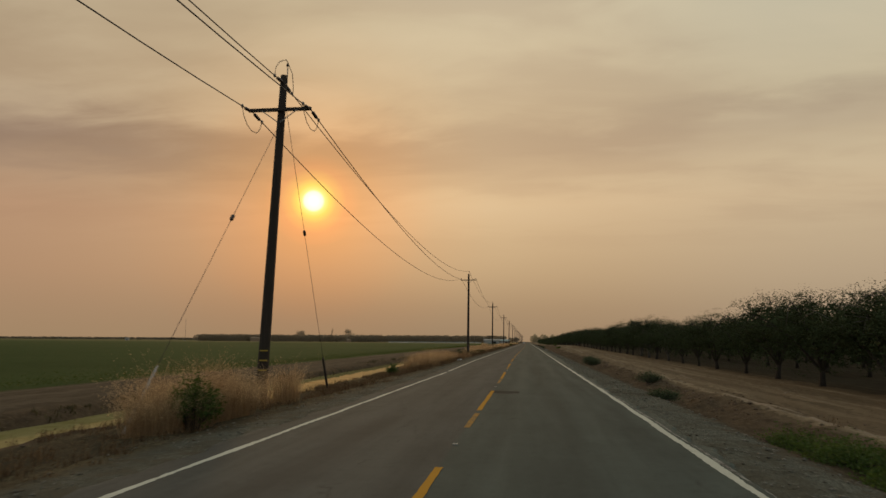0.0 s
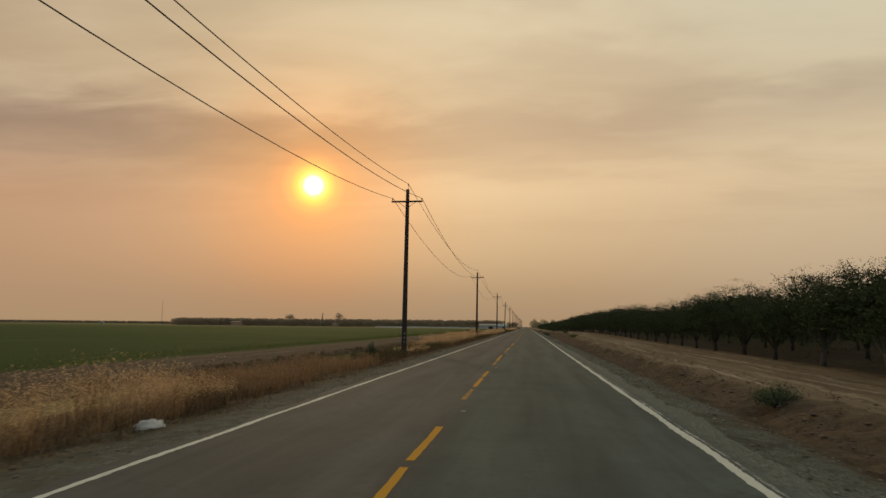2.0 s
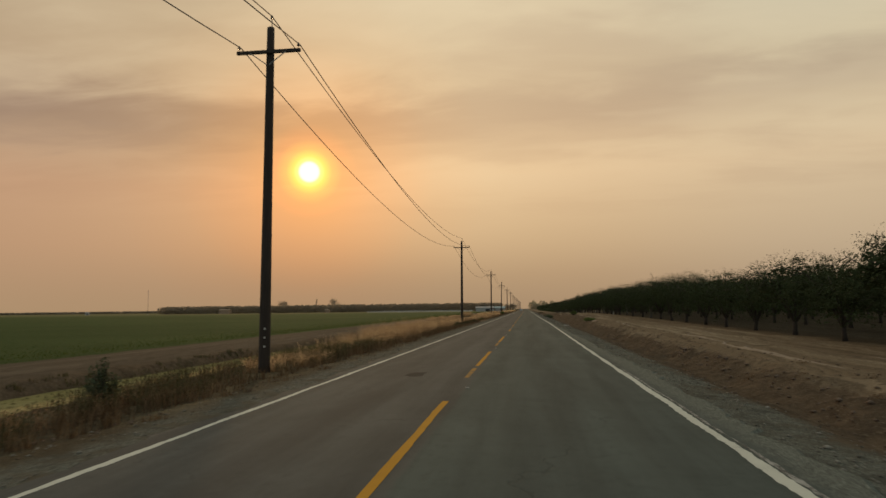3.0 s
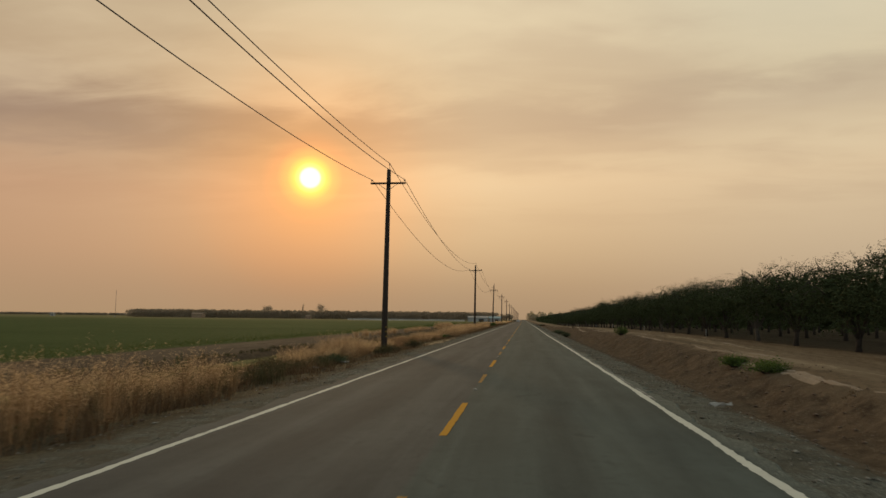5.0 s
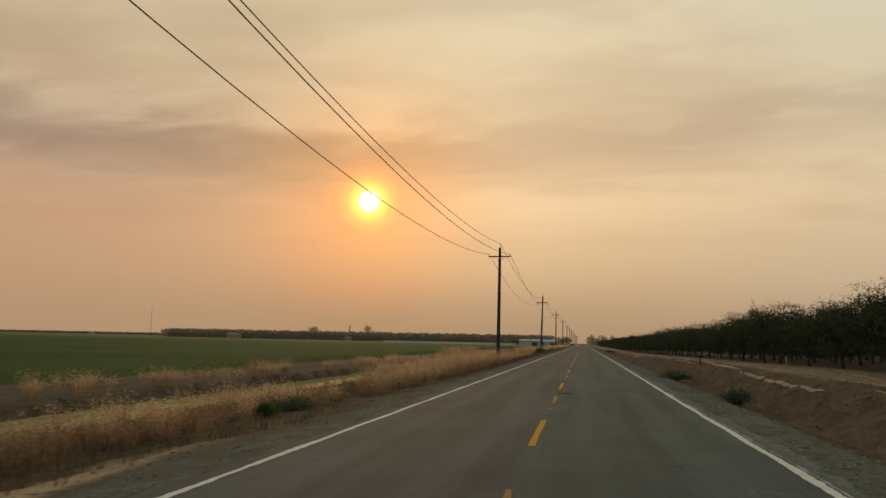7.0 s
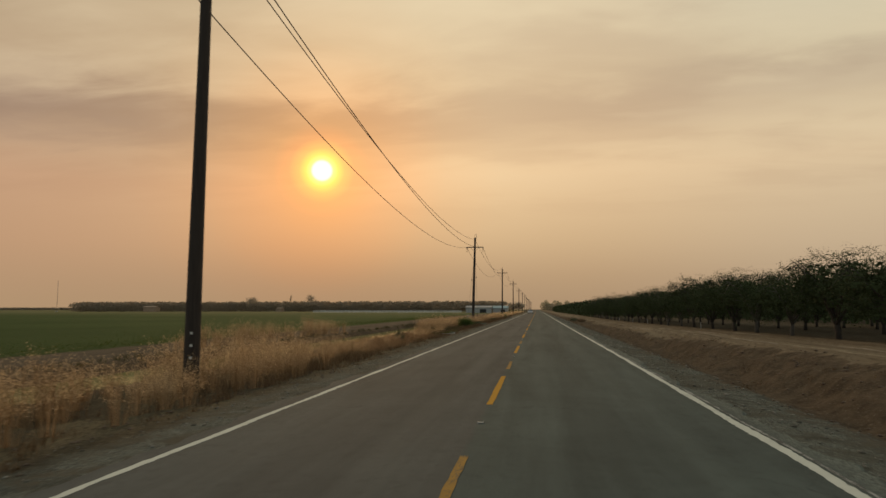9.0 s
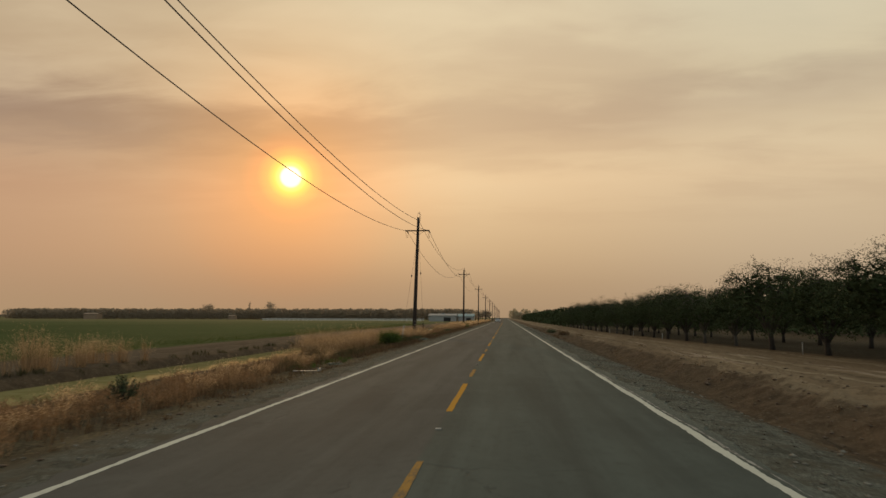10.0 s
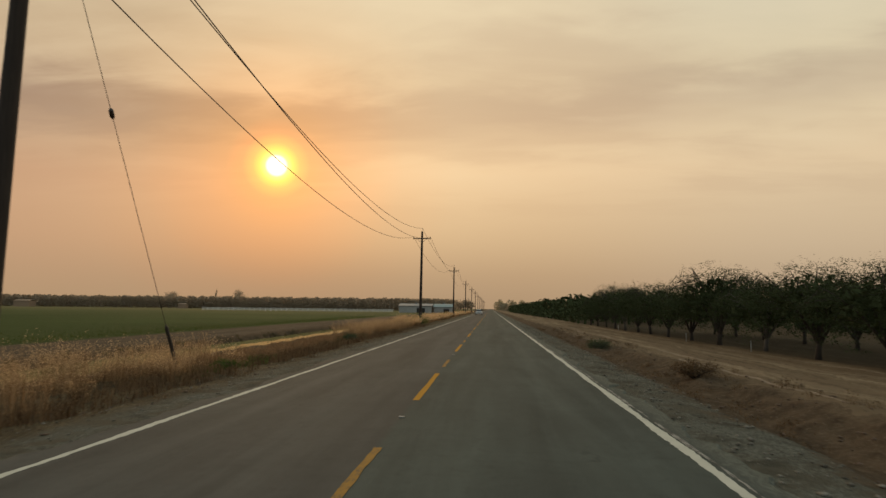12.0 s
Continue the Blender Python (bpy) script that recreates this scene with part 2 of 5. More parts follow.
def make_ground():
    """The one ground sheet: crop land, dirt track, ditch banks, gravel shoulders, orchard floor."""
    m, nt, b, where = material("ground_cover")
    y = txyz(nt, where)[1]
    lie = nt.nodes.new("ShaderNodeAttribute")
    lie.attribute_name = "strip"
    x = lie.outputs["Fac"]
    n1, n2, n3 = tnoise(nt, where, 0.35, 5), tnoise(nt, where, 2.4, 5, 0.6), tnoise(nt, where, 14, 4, 0.65)
    xe = tmath(nt, "ADD", x, tmath(nt, "ADD", tmath(nt, "MULTIPLY", tmath(nt, "SUBTRACT", n1, 0.5), 1.6), tmath(nt, "MULTIPLY", tmath(nt, "SUBTRACT", n2, 0.5), 0.9)))
    stone, stonec = tvoronoi(nt, where, 48)
    gravel = tramp(nt, txyz(nt, stonec)[0], [(0.0, (0.058, 0.055, 0.047)), (0.5, (0.116, 0.110, 0.094)), (1.0, (0.23, 0.218, 0.188))])
    gravel = tmix(nt, tmath(nt, "MULTIPLY", tstep(nt, tmath(nt, "ADD", tmath(nt, "MULTIPLY", n2, 0.5), tmath(nt, "MULTIPLY", n1, 0.5)), 0.44, 0.60), 0.75), gravel, (0.090, 0.076, 0.058))
    gravel = tmix(nt, tmath(nt, "MULTIPLY", tstep(nt, tnoise(nt, where, 0.9, 6, 0.7, 0.5), 0.52, 0.62), 0.6), gravel, (0.050, 0.046, 0.038))
    soil = tramp(nt, n2, [(0.3, (0.062, 0.040, 0.027)), (0.7, (0.140, 0.093, 0.062))])
    soil = tmix(nt, tmath(nt, "MULTIPLY", tstep(nt, tnoise(nt, where, 1.1, 6, 0.7), 0.5, 0.62), 0.55), soil, (0.052, 0.036, 0.026))
    soil = tmix(nt, tstep(nt, n3, 0.52, 0.72), soil, (0.175, 0.128, 0.088))
    litter = tmix(nt, tstep(nt, tmath(nt, "ADD", tmath(nt, "MULTIPLY", n3, 0.6), tmath(nt, "MULTIPLY", n1, 0.4)), 0.46, 0.6), (0.065, 0.048, 0.032), (0.155, 0.115, 0.070))
    # wheel-polished strips along the orchard edge and the field track
    streak = tnoise(nt, tjoin(nt, tmath(nt, "MULTIPLY", xe, 1.2), tmath(nt, "MULTIPLY", y, 0.03), 0.0), 1.2, 4, 0.55)
    loam = tramp(nt, streak, [(0.32, (0.160, 0.106, 0.068)), (0.55, (0.250, 0.172, 0.113)), (0.66, (0.36, 0.262, 0.178))])
    fine = tnoise(nt, tjoin(nt, tmath(nt, "MULTIPLY", xe, 4.5), tmath(nt, "MULTIPLY", y, 0.05), 0.0), 1.1, 4, 0.6)
    loam = tmix(nt, tmath(nt, "MULTIPLY", tstep(nt, fine, 0.50, 0.60), 0.55), loam, (0.085, 0.060, 0.041))
    loam = tmix(nt, tmath(nt, "MULTIPLY", n3, 0.35), loam, (0.12, 0.085, 0.058))
    track = tramp(nt, streak, [(0.3, (0.080, 0.056, 0.040)), (0.7, (0.145, 0.104, 0.075))])
    green = tramp(nt, tmath(nt, "ADD", tmath(nt, "MULTIPLY", n2, 0.4), tmath(nt, "MULTIPLY", tnoise(nt, where, 0.03, 4), 0.6)), [(0.35, (0.042, 0.060, 0.018)), (0.65, (0.064, 0.086, 0.028))])
    # the crop colour turns paler and tanner towards its far end
    thin = tmath(nt, "ADD", y, tmath(nt, "MULTIPLY", tmath(nt, "SUBTRACT", tnoise(nt, where, 0.012, 3), 0.5), 160.0))
    c = tmix(nt, tmath(nt, "MULTIPLY", tstep(nt, thin, 420.0, 720.0), 0.75), green, (0.150, 0.128, 0.062))
    c = tmix(nt, tstep(nt, xe, -24.1, -23.3), c, track)
    c = tmix(nt, tstep(nt, xe, -18.4, -17.4), c, soil)
    c = tmix(nt, tstep(nt, xe, -12.6, -11.4), c, litter)
    c = tmix(nt, tstep(nt, xe, -5.3, -4.5), c, tmix(nt, tmath(nt, "MULTIPLY", tstep(nt, x, 0.5, -0.5), tstep(nt, tnoise(nt, where, 1.7, 5, 0.65), 0.44, 0.66)), gravel, (0.105, 0.085, 0.064)))
    c = tmix(nt, tstep(nt, xe, 5.2, 6.0), c, soil)
    crest = tmath(nt, "MULTIPLY", tmath(nt, "MULTIPLY", tstep(nt, y, 150, 176), tmath(nt, "SUBTRACT", 1.0, tstep(nt, y, 250, 290))), 1.1)
    c = tmix(nt, tstep(nt, tmath(nt, "SUBTRACT", xe, crest), 7.6, 8.5), c, loam)
    # the trees' shade put into the floor colour below them
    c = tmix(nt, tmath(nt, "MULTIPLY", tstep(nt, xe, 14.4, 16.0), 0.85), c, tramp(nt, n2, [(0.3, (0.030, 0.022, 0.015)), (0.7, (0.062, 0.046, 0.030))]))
    # a bare sandy pull-off beside the pavement
    sandy = tmath(nt, "MULTIPLY", tmath(nt, "MULTIPLY", tstep(nt, xe, -7.0, -6.3), tmath(nt, "SUBTRACT", 1.0, tstep(nt, xe, -5.4, -4.9))),
                  tmath(nt, "MULTIPLY", tstep(nt, y, 179, 183), tmath(nt, "SUBTRACT", 1.0, tstep(nt, y, 194, 203))))
    c = tmix(nt, sandy, c, tramp(nt, n2, [(0.3, (0.34, 0.235, 0.14)), (0.7, (0.46, 0.325, 0.20))]))
    height = tmath(nt, "ADD", tmath(nt, "MULTIPLY", stone, -0.6), tmath(nt, "ADD", n3, tmath(nt, "MULTIPLY", n2, 0.8)))
    c = tmix(nt, 1.0, c, (0.955, 1.03, 0.98), "MULTIPLY")
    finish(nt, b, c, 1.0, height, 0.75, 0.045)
    b.inputs["Specular IOR Level"].default_value = 0.04
    return m


def make_water():
    m, nt, b, where = material("canal_water")
    scum = tnoise(nt, where, 1.1, 5, 0.6, 0.6)
    # a skin of duckweed with open water that mirrors the sky at low angles
    finish(nt, b, tramp(nt, scum, [(0.38, (0.200, 0.180, 0.070)), (0.62, (0.265, 0.232, 0.105))]), 1.0)
    b.inputs["Specular IOR Level"].default_value = 0.0
    gloss = nt.nodes.new("ShaderNodeBsdfGlossy")
    gloss.inputs["Roughness"].default_value = 0.03
    gloss.inputs["Color"].default_value = (0.97, 0.91, 0.70, 1)
    edge = nt.nodes.new("ShaderNodeFresnel")
    edge.inputs["IOR"].default_value = 1.33
    mx = nt.nodes.new("ShaderNodeMixShader")
    nt.links.new(tmath(nt, "MULTIPLY", tmath(nt, "POWER", edge.outputs[0], 3.0), 1.1, True), mx.inputs[0])
    nt.links.new(b.outputs[0], mx.inputs[1])
    nt.links.new(gloss.outputs[0], mx.inputs[2])
    nt.links.new(mx.outputs[0], nt.nodes["Material Output"].inputs["Surface"])
    return m


def make_timber():
    m, nt, b, where = material("creosoted_timber")
    x, y, z = txyz(nt, where)
    grain = tnoise(nt, tjoin(nt, tmath(nt, "MULTIPLY", x, 30), tmath(nt, "MULTIPLY", y, 30), tmath(nt, "MULTIPLY", z, 1.4)), 1.0, 6, 0.65)
    stain = tnoise(nt, tjoin(nt, x, y, tmath(nt, "MULTIPLY", z, 0.25)), 1.8, 4)
    c = tramp(nt, grain, [(0.3, (0.016, 0.011, 0.008)), (0.55, (0.036, 0.025, 0.018)), (0.75, (0.068, 0.048, 0.035))])
    finish(nt, b, tmix(nt, tmath(nt, "MULTIPLY", stain, 0.5), c, (0.035, 0.020, 0.013)), 0.85, grain, 0.6, 0.012)
    return m


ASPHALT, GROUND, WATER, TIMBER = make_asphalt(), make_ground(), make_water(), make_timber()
WHITE_LINE = make_paint("white_road_paint", (0.60, 0.59, 0.49), 0.58)
WORN_WHITE = make_paint("worn_white_road_paint", (0.36, 0.35, 0.31), 0.46)
TAR = plain("fresh_tar_patch", (0.036, 0.036, 0.033), 0.95, 0.0, 60, 0.35, 0.5, 0.006)
TAR.node_tree.nodes["Principled BSDF"].inputs["Specular IOR Level"].default_value = 0.05
YELLOW_LINE = make_paint("yellow_road_paint", (0.50, 0.245, 0.020), 0.62)
FADED_YELLOW = make_paint("faded_yellow_paint", (0.36, 0.20, 0.045), 0.50)
STEEL = plain("galvanised_steel", (0.20, 0.19, 0.18), 0.5, 0.7, 60)
CABLE = plain("weathered_cable", (0.035, 0.030, 0.027), 0.6, 0.2, 80)
PORCELAIN = plain("brown_glazed_porcelain", (0.050, 0.030, 0.022), 0.25, 0.0, 40)
YELLOW_STRIP = plain("yellow_reflective_strip", (0.46, 0.31, 0.03), 0.45, 0.0, 50)
PALE_TAG = plain("pale_pole_tag", (0.55, 0.52, 0.46), 0.5, 0.0, 50)
# guard ahead of a pole: its backlit shade put into the colour
GUARD_DARK = plain("shaded_guy_guard", (0.045, 0.036, 0.030), 0.6, 0.0, 25, 0.4)
GUARD_PALE = plain("scuffed_white_guy_guard", (0.34, 0.34, 0.33), 0.5, 0.0, 20, 0.3)
BARK = plain("almond_bark", (0.045, 0.034, 0.026), 0.95, 0.0, 24, 0.45, 0.8, 0.02)
PALE_BARK = plain("whitewashed_bark", (0.095, 0.080, 0.064), 0.9, 0.0, 24, 0.35, 0.8, 0.02)
LEAF = leafy("almond_leaves", (0.028, 0.037, 0.017), (0.078, 0.094, 0.041), 0.012, 0.9, spread=0.3)
WEED = leafy("weed_leaves", (0.042, 0.076, 0.022), (0.120, 0.170, 0.052), 0.38)
SAGE = leafy("grey_green_leaves", (0.048, 0.066, 0.038), (0.110, 0.135, 0.080), 0.25)
CROP = leafy("alfalfa_leaves", (0.060, 0.088, 0.026), (0.088, 0.118, 0.038), 0.5)
OAT = leafy("dry_oat_straw", (0.64, 0.465, 0.275), (0.92, 0.725, 0.455), 0.62, 0.7, (1.0, 0.92, 0.82), 0.4)
STALK = leafy("tan_grass_stalks", (0.17, 0.108, 0.061), (0.48, 0.345, 0.205), 0.45, 0.7, (1.0, 0.92, 0.8))
RUST = leafy("rusty_dry_grass", (0.15, 0.094, 0.053), (0.42, 0.285, 0.165), 0.42, 0.7, (1.0, 0.90, 0.78), 0.6)
OLIVE = leafy("dusty_olive_stalks", (0.045, 0.044, 0.024), (0.125, 0.112, 0.060), 0.3, 0.8, (1.0, 0.95, 0.7))
BROWN_STRAW = leafy("brown_dead_straw", (0.060, 0.040, 0.024), (0.22, 0.150, 0.085), 0.25, 0.8, (1.0, 0.92, 0.8))
# smoke haze put into both leaf colours, far paler than real foliage
FAR_LEAF = leafy("smoke_paled_leaves", (0.33, 0.275, 0.21), (0.43, 0.365, 0.285), 0.5, 0.9, (1.0, 0.95, 0.85))
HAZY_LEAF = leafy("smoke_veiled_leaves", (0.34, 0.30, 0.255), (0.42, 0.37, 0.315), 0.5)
PEBBLE = leafy("grey_gravel_stone", (0.070, 0.064, 0.052), (0.30, 0.275, 0.225), 0.0, 0.95)
CLOD = plain("brown_earth_clod", (0.122, 0.082, 0.055), 0.95, 0.0, 20, 0.3, 0.8, 0.01)


# ---------------------------------------------------------------- mesh helpers
rng = np.random.default_rng(7)


def mesh_object(name, verts, faces, mat, parent=None, label="", smooth=False):
    """faces: lists of corners, or a tuple of arrays with one width each, which is much quicker for large meshes."""
    me = bpy.data.meshes.new(name)
    verts = np.asarray(verts, np.float32)
    if isinstance(faces, np.ndarray):
        faces = (faces,)
    if isinstance(faces, tuple):
        widths = np.concatenate([np.full(len(f), f.shape[1]) for f in faces])
        me.vertices.add(len(verts))
        me.vertices.foreach_set("co", verts.ravel())
        me.loops.add(int(widths.sum()))
        me.loops.foreach_set("vertex_index", np.concatenate([f.ravel() for f in faces]).astype(np.int32))
        me.polygons.add(len(widths))
        me.polygons.foreach_set("loop_start", (np.cumsum(widths) - widths).astype(np.int32))
        me.update(calc_edges=True)
    else:
        me.from_pydata(verts.tolist(), [], faces)
    me.materials.append(mat)
    if smooth:
        me.shade_smooth()
    ob = new(name, me)
    if parent is not None:
        ob.parent = parent
    if label:
        ob["label"] = label
    return ob


def part(name, bm, mat, parent, label="", smooth=False):
    me = bpy.data.meshes.new(name)
    bm.to_mesh(me)
    bm.free()
    me.materials.append(mat)
    if smooth:
        me.shade_smooth()
    ob = new(name, me)
    if parent is not None:
        ob.parent = parent
    if label:
        ob["label"] = label
    return ob


def thing(name, x, y, z, label, category, group="", rz=0.0, kind=""):
    e = new(name)
    e.matrix_basis = pose(x, y, z, 0, 0, rz)
    return tagged(e, label, category, group, kind)


def box(bm, cx, cy, cz, sx, sy, sz, m=None, bevel=0.0):
    r = bmesh.ops.create_cube(bm, size=1.0, matrix=(m or Matrix.Identity(4)) @ Matrix.Translation((cx, cy, cz)) @ Matrix.Diagonal((sx, sy, sz, 1)))
    if bevel:
        es = {e for v in r["verts"] for e in v.link_edges}
        bmesh.ops.bevel(bm, geom=list(es), offset=bevel, segments=2, affect="EDGES")
    return bm


def boxed(*a, **k):
    return box(bmesh.new(), *a, **k)


def tube(points, radii, sides=6, cap=True):
    """Verts and faces of a tube through the points."""
    pts = [Vector(p) for p in points]
    if isinstance(radii, (int, float)):
        radii = [radii] * len(pts)
    vs, fs = [], []
    for i, p in enumerate(pts):
        d = (pts[min(i + 1, len(pts) - 1)] - pts[max(i - 1, 0)]).normalized()
        u = d.cross(Vector((0, 0, 1)) if abs(d.z) < 0.9 else Vector((1, 0, 0))).normalized()
        w = d.cross(u)
        for k in range(sides):
            a = 2 * math.pi * k / sides
            vs.append(p + radii[i] * (math.cos(a) * u + math.sin(a) * w))
        if i:
            o = (i - 1) * sides
            for k in range(sides):
                fs.append([o + k, o + (k + 1) % sides, o + sides + (k + 1) % sides, o + sides + k])
    if cap:
        fs.append(list(range(sides))[::-1])
        fs.append([len(vs) - sides + k for k in range(sides)])
    return [tuple(v) for v in vs], fs


def tube_object(name, points, radii, mat, parent=None, sides=6, label=""):
    v, f = tube(points, radii, sides)
    return mesh_object(name, v, f, mat, parent, label, smooth=True)


def lathe(profile, sides=10):
    """Verts and faces of a turned form about z: profile of (radius, height)."""
    vs, fs = [], []
    for i, (r, h) in enumerate(profile):
        for k in range(sides):
            a = 2 * math.pi * k / sides
            vs.append((r * math.cos(a), r * math.sin(a), h))
        if i:
            o = (i - 1) * sides
            for k in range(sides):
                fs.append([o + k, o + (k + 1) % sides, o + sides + (k + 1) % sides, o + sides + k])
    fs.append(list(range(sides))[::-1])
    fs.append([len(vs) - sides + k for k in range(sides)])
    return vs, fs


def merged(pieces):
    """Joins (verts, faces) pairs."""
    vs, fs = [], []
    for v, f in pieces:
        o = len(vs)
        vs += list(v)
        fs += [[i + o for i in q] for q in f]
    return vs, fs


def smooth01(a, b, v):
    t = np.clip((v - a) / (b - a), 0, 1)
    return t * t * (3 - 2 * t)


# ---------------------------------------------------------------- the lie of the land
PX = [-4500, -31, -24, -18, -17.3, -16.7, -15.2, -13.7, -12.9, -10.5, -8.0, -6.6, -5.2, -4.05, -3.9, 4.1, 4.25, 5.5, 6.6, 8.2, 9.4, 14, 4500]
PZ = [-0.40, -0.40, -0.45, -0.44, -0.52, -1.05, -1.45, -1.15, -0.66, -0.60, -0.52, -0.40, -0.17, -0.100, -0.13, -0.13, -0.105, -0.18, -0.52, -0.32, -0.38, -0.45, -0.45]
CANAL_X, CANAL_Y = (-10.9, -11.0, -11.9, -13.0, -13.8, -14.7), (0, 40, 90, 200, 310, 420)


def canal_mid(y):
    return np.interp(y, CANAL_Y, CANAL_X)


def strip_x(x, y):
    """Distance across the land in terms of the profile above: the canal drifts slowly away from the road."""
    x, y = np.asarray(x, float), np.asarray(y, float)
    c = canal_mid(y)
    return np.where(x > -8, x, np.where(x > c, -8 + (x + 8) * (-15.2 + 8) / (c + 8), x - c - 15.2))


def bank(y):
    """How far the orchard's floor rises above its usual level."""
    return np.interp(y, (20, 33, 60, 100, 120, 185, 231, 305, 356, 400), (0, 0.05, 0.2, 0.42, 0.55, 0.98, 0.98, 0.42, 0.06, 0))


def wave(x, y):
    """Cheap smooth unevenness, about -1 to 1."""
    return (np.sin(x * 1.9 + 1.3 * np.sin(y * 0.9)) * np.sin(y * 1.3 + 0.8 * np.sin(x * 2.3)) + 0.6 * np.sin(x * 4.1 + y * 2.7) * np.sin(y * 3.7 - x * 1.9)
            + 0.35 * np.sin(x * 9.3 - y * 5.1) * np.sin(y * 8.7 + x * 3.3)) / 1.6


LATTICE = np.random.default_rng(3).random((256, 256)) * 2 - 1


def lumps(x, y, cell):
    """Irregular lumps about one cell wide, -1 to 1."""
    u, v = np.asarray(x, float) / cell, np.asarray(y, float) / cell
    i, j = np.floor(u).astype(int), np.floor(v).astype(int)
    a, b = u - i, v - j
    a, b = a * a * (3 - 2 * a), b * b * (3 - 2 * b)
    g = lambda p, q: LATTICE[(i + p) % 256, (j + q) % 256]
    return (g(0, 0) * (1 - a) + g(1, 0) * a) * (1 - b) + (g(0, 1) * (1 - a) + g(1, 1) * a) * b


def ground_z(x, y):
    x, y = np.asarray(x, float), np.asarray(y, float)
    x = strip_x(x, y)
    z = np.interp(x, PX, PZ)
    # the canal bank sinks lower beside the first pole
    z = z - 0.19 * smooth01(20, 27, y) * (1 - smooth01(50, 62, y)) * smooth01(-5.8, -7.8, x) * smooth01(-17.5, -16.0, x)
    z = z + bank(y) * smooth01(6.6, 9.2, x) * (1 - smooth01(80, 300, x))
    amp = 0.006 + 0.08 * smooth01(-4.9, -6.5, x) * smooth01(-24, -19, x) + 0.125 * smooth01(5.4, 6.6, x) * (1 - 0.75 * smooth01(7.8, 9.0, x)) * (1 - smooth01(20, 40, x))
    amp = amp + 0.05 * smooth01(-29, -34, x) * smooth01(-300, -60, x)
    amp = np.where(np.abs(x) < 4.2, 0, amp)
    # crumbled earth on the bank and its crest, tussocky verge across the road
    rough = 0.6 * lumps(x, y, 0.9) + 0.4 * lumps(x + 9, y, 0.48)
    z = z + 0.085 * rough * smooth01(5.9, 6.8, x) * (1 - smooth01(8.3, 9.2, x)) + 0.05 * rough * smooth01(-4.9, -6.0, x) * smooth01(-10.8, -9.6, x)
    z = z + 0.11 * np.exp(-((x - 7.75) / 0.38) ** 2) * (0.45 + 0.55 * lumps(x, y, 1.3)) * smooth01(25, 45, y)
    return z + amp * wave(x, y)


def build_ground():
    xs = np.concatenate([[-4500, -2400, -1300, -700, -400, -220, -120, -75, -50, -40], np.arange(-34, -19.5, 1.2), np.arange(-19.5, -10, 0.33), np.arange(-10, -4.1, 0.27), [-4.05, -3.8, 0, 4.0, 4.2],
                         np.arange(4.4, 10.2, 0.24), np.arange(10.4, 20, 0.8), np.arange(21, 46, 3.5), [60, 90, 150, 300, 600, 1200, 2400, 4500]])
    ys = np.concatenate([[-4500, -2000, -900, -400, -180, -90, -50], np.arange(-30, 420, 0.42), np.arange(421, 640, 3.0), [660, 700, 760, 840, 950, 1100, 1400, 1900, 2700, 4500]])
    gx, gy = np.meshgrid(xs, ys)
    gz = ground_z(gx, gy)
    v = np.stack([gx, gy, gz], -1).reshape(-1, 3)
    n, k = len(xs), len(ys)
    a = (np.arange(k - 1)[:, None] * n + np.arange(n - 1)[None]).reshape(-1)
    f = np.stack([a, a + 1, a + 1 + n, a + n], -1)
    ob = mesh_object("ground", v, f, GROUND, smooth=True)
    layer = ob.data.attributes.new("strip", "FLOAT", "POINT")
    layer.data.foreach_set("value", strip_x(v[:, 0], v[:, 1]).astype(np.float32))
    tagged(ob, "flat farm land with gravel shoulders, dirt banks and green crop", "ground", kind="structure")


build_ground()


def build_road():
    ys = np.concatenate([[-600, -120], np.arange(-30, 420, 0.35), np.arange(420, 800, 6.0), [1000, 1300, 1700, 2300]])
    vs, fs = [], []
    cols = 7
    for y in ys:
        el = -3.86 + 0.07 * math.sin(y * 0.41) + 0.07 * math.sin(y * 1.37 + 1) + 0.04 * math.sin(y * 3.9) + 0.035 * rng.normal()
        er = float(np.interp(y, (45, 66, 105, 140, 160), (4.10, 4.50, 4.50, 4.28, 4.20))) + 0.07 * math.sin(y * 0.37 + 2) + 0.06 * math.sin(y * 1.23) + 0.04 * math.sin(y * 4.3) + 0.05 * rng.normal()
        vs += [(el - 0.14, y, -0.16), (el, y, -0.020 * abs(el)), (-2.0, y, -0.040), (0, y, 0.0), (2.0, y, -0.040), (er, y, -0.020 * er), (er + 0.14, y, -0.16)]
    for i in range(len(ys) - 1):
        for k in range(cols - 1):
            a = i * cols + k
            fs.append([a, a + 1, a + 1 + cols, a + cols])
    ob = mesh_object("road", vs, fs, ASPHALT, smooth=False)
    return tagged(ob, "straight two-lane asphalt road with worn grey surface", "road", kind="structure")


road = build_road()


def stripe(name, x, y0, y1, half, mat, label, step=0.5, wob=0.012, z=0.004, drift=None):
    """A painted line with ragged edges."""
    ys = np.arange(y0, y1 + 1e-6, step) if y1 - y0 > 3 else np.linspace(y0, y1, 14)
    x = x + (drift(ys) if drift else 0.0)
    l = x - half + wob * np.sin(ys * 1.7) + rng.normal(0, wob * 0.6, len(ys))
    r = x + half + wob * np.sin(ys * 1.3) + rng.normal(0, wob * 0.6, len(ys))
    zz = ys * 0 - 0.020 * np.abs(x) + z
    v = np.concatenate([np.stack([l, ys, zz], -1), np.stack([r, ys, zz], -1)])
    n = len(ys)
    return mesh_object(name, v, [[i, n + i, n + i + 1, i + 1] for i in range(n - 1)], mat, road, label)


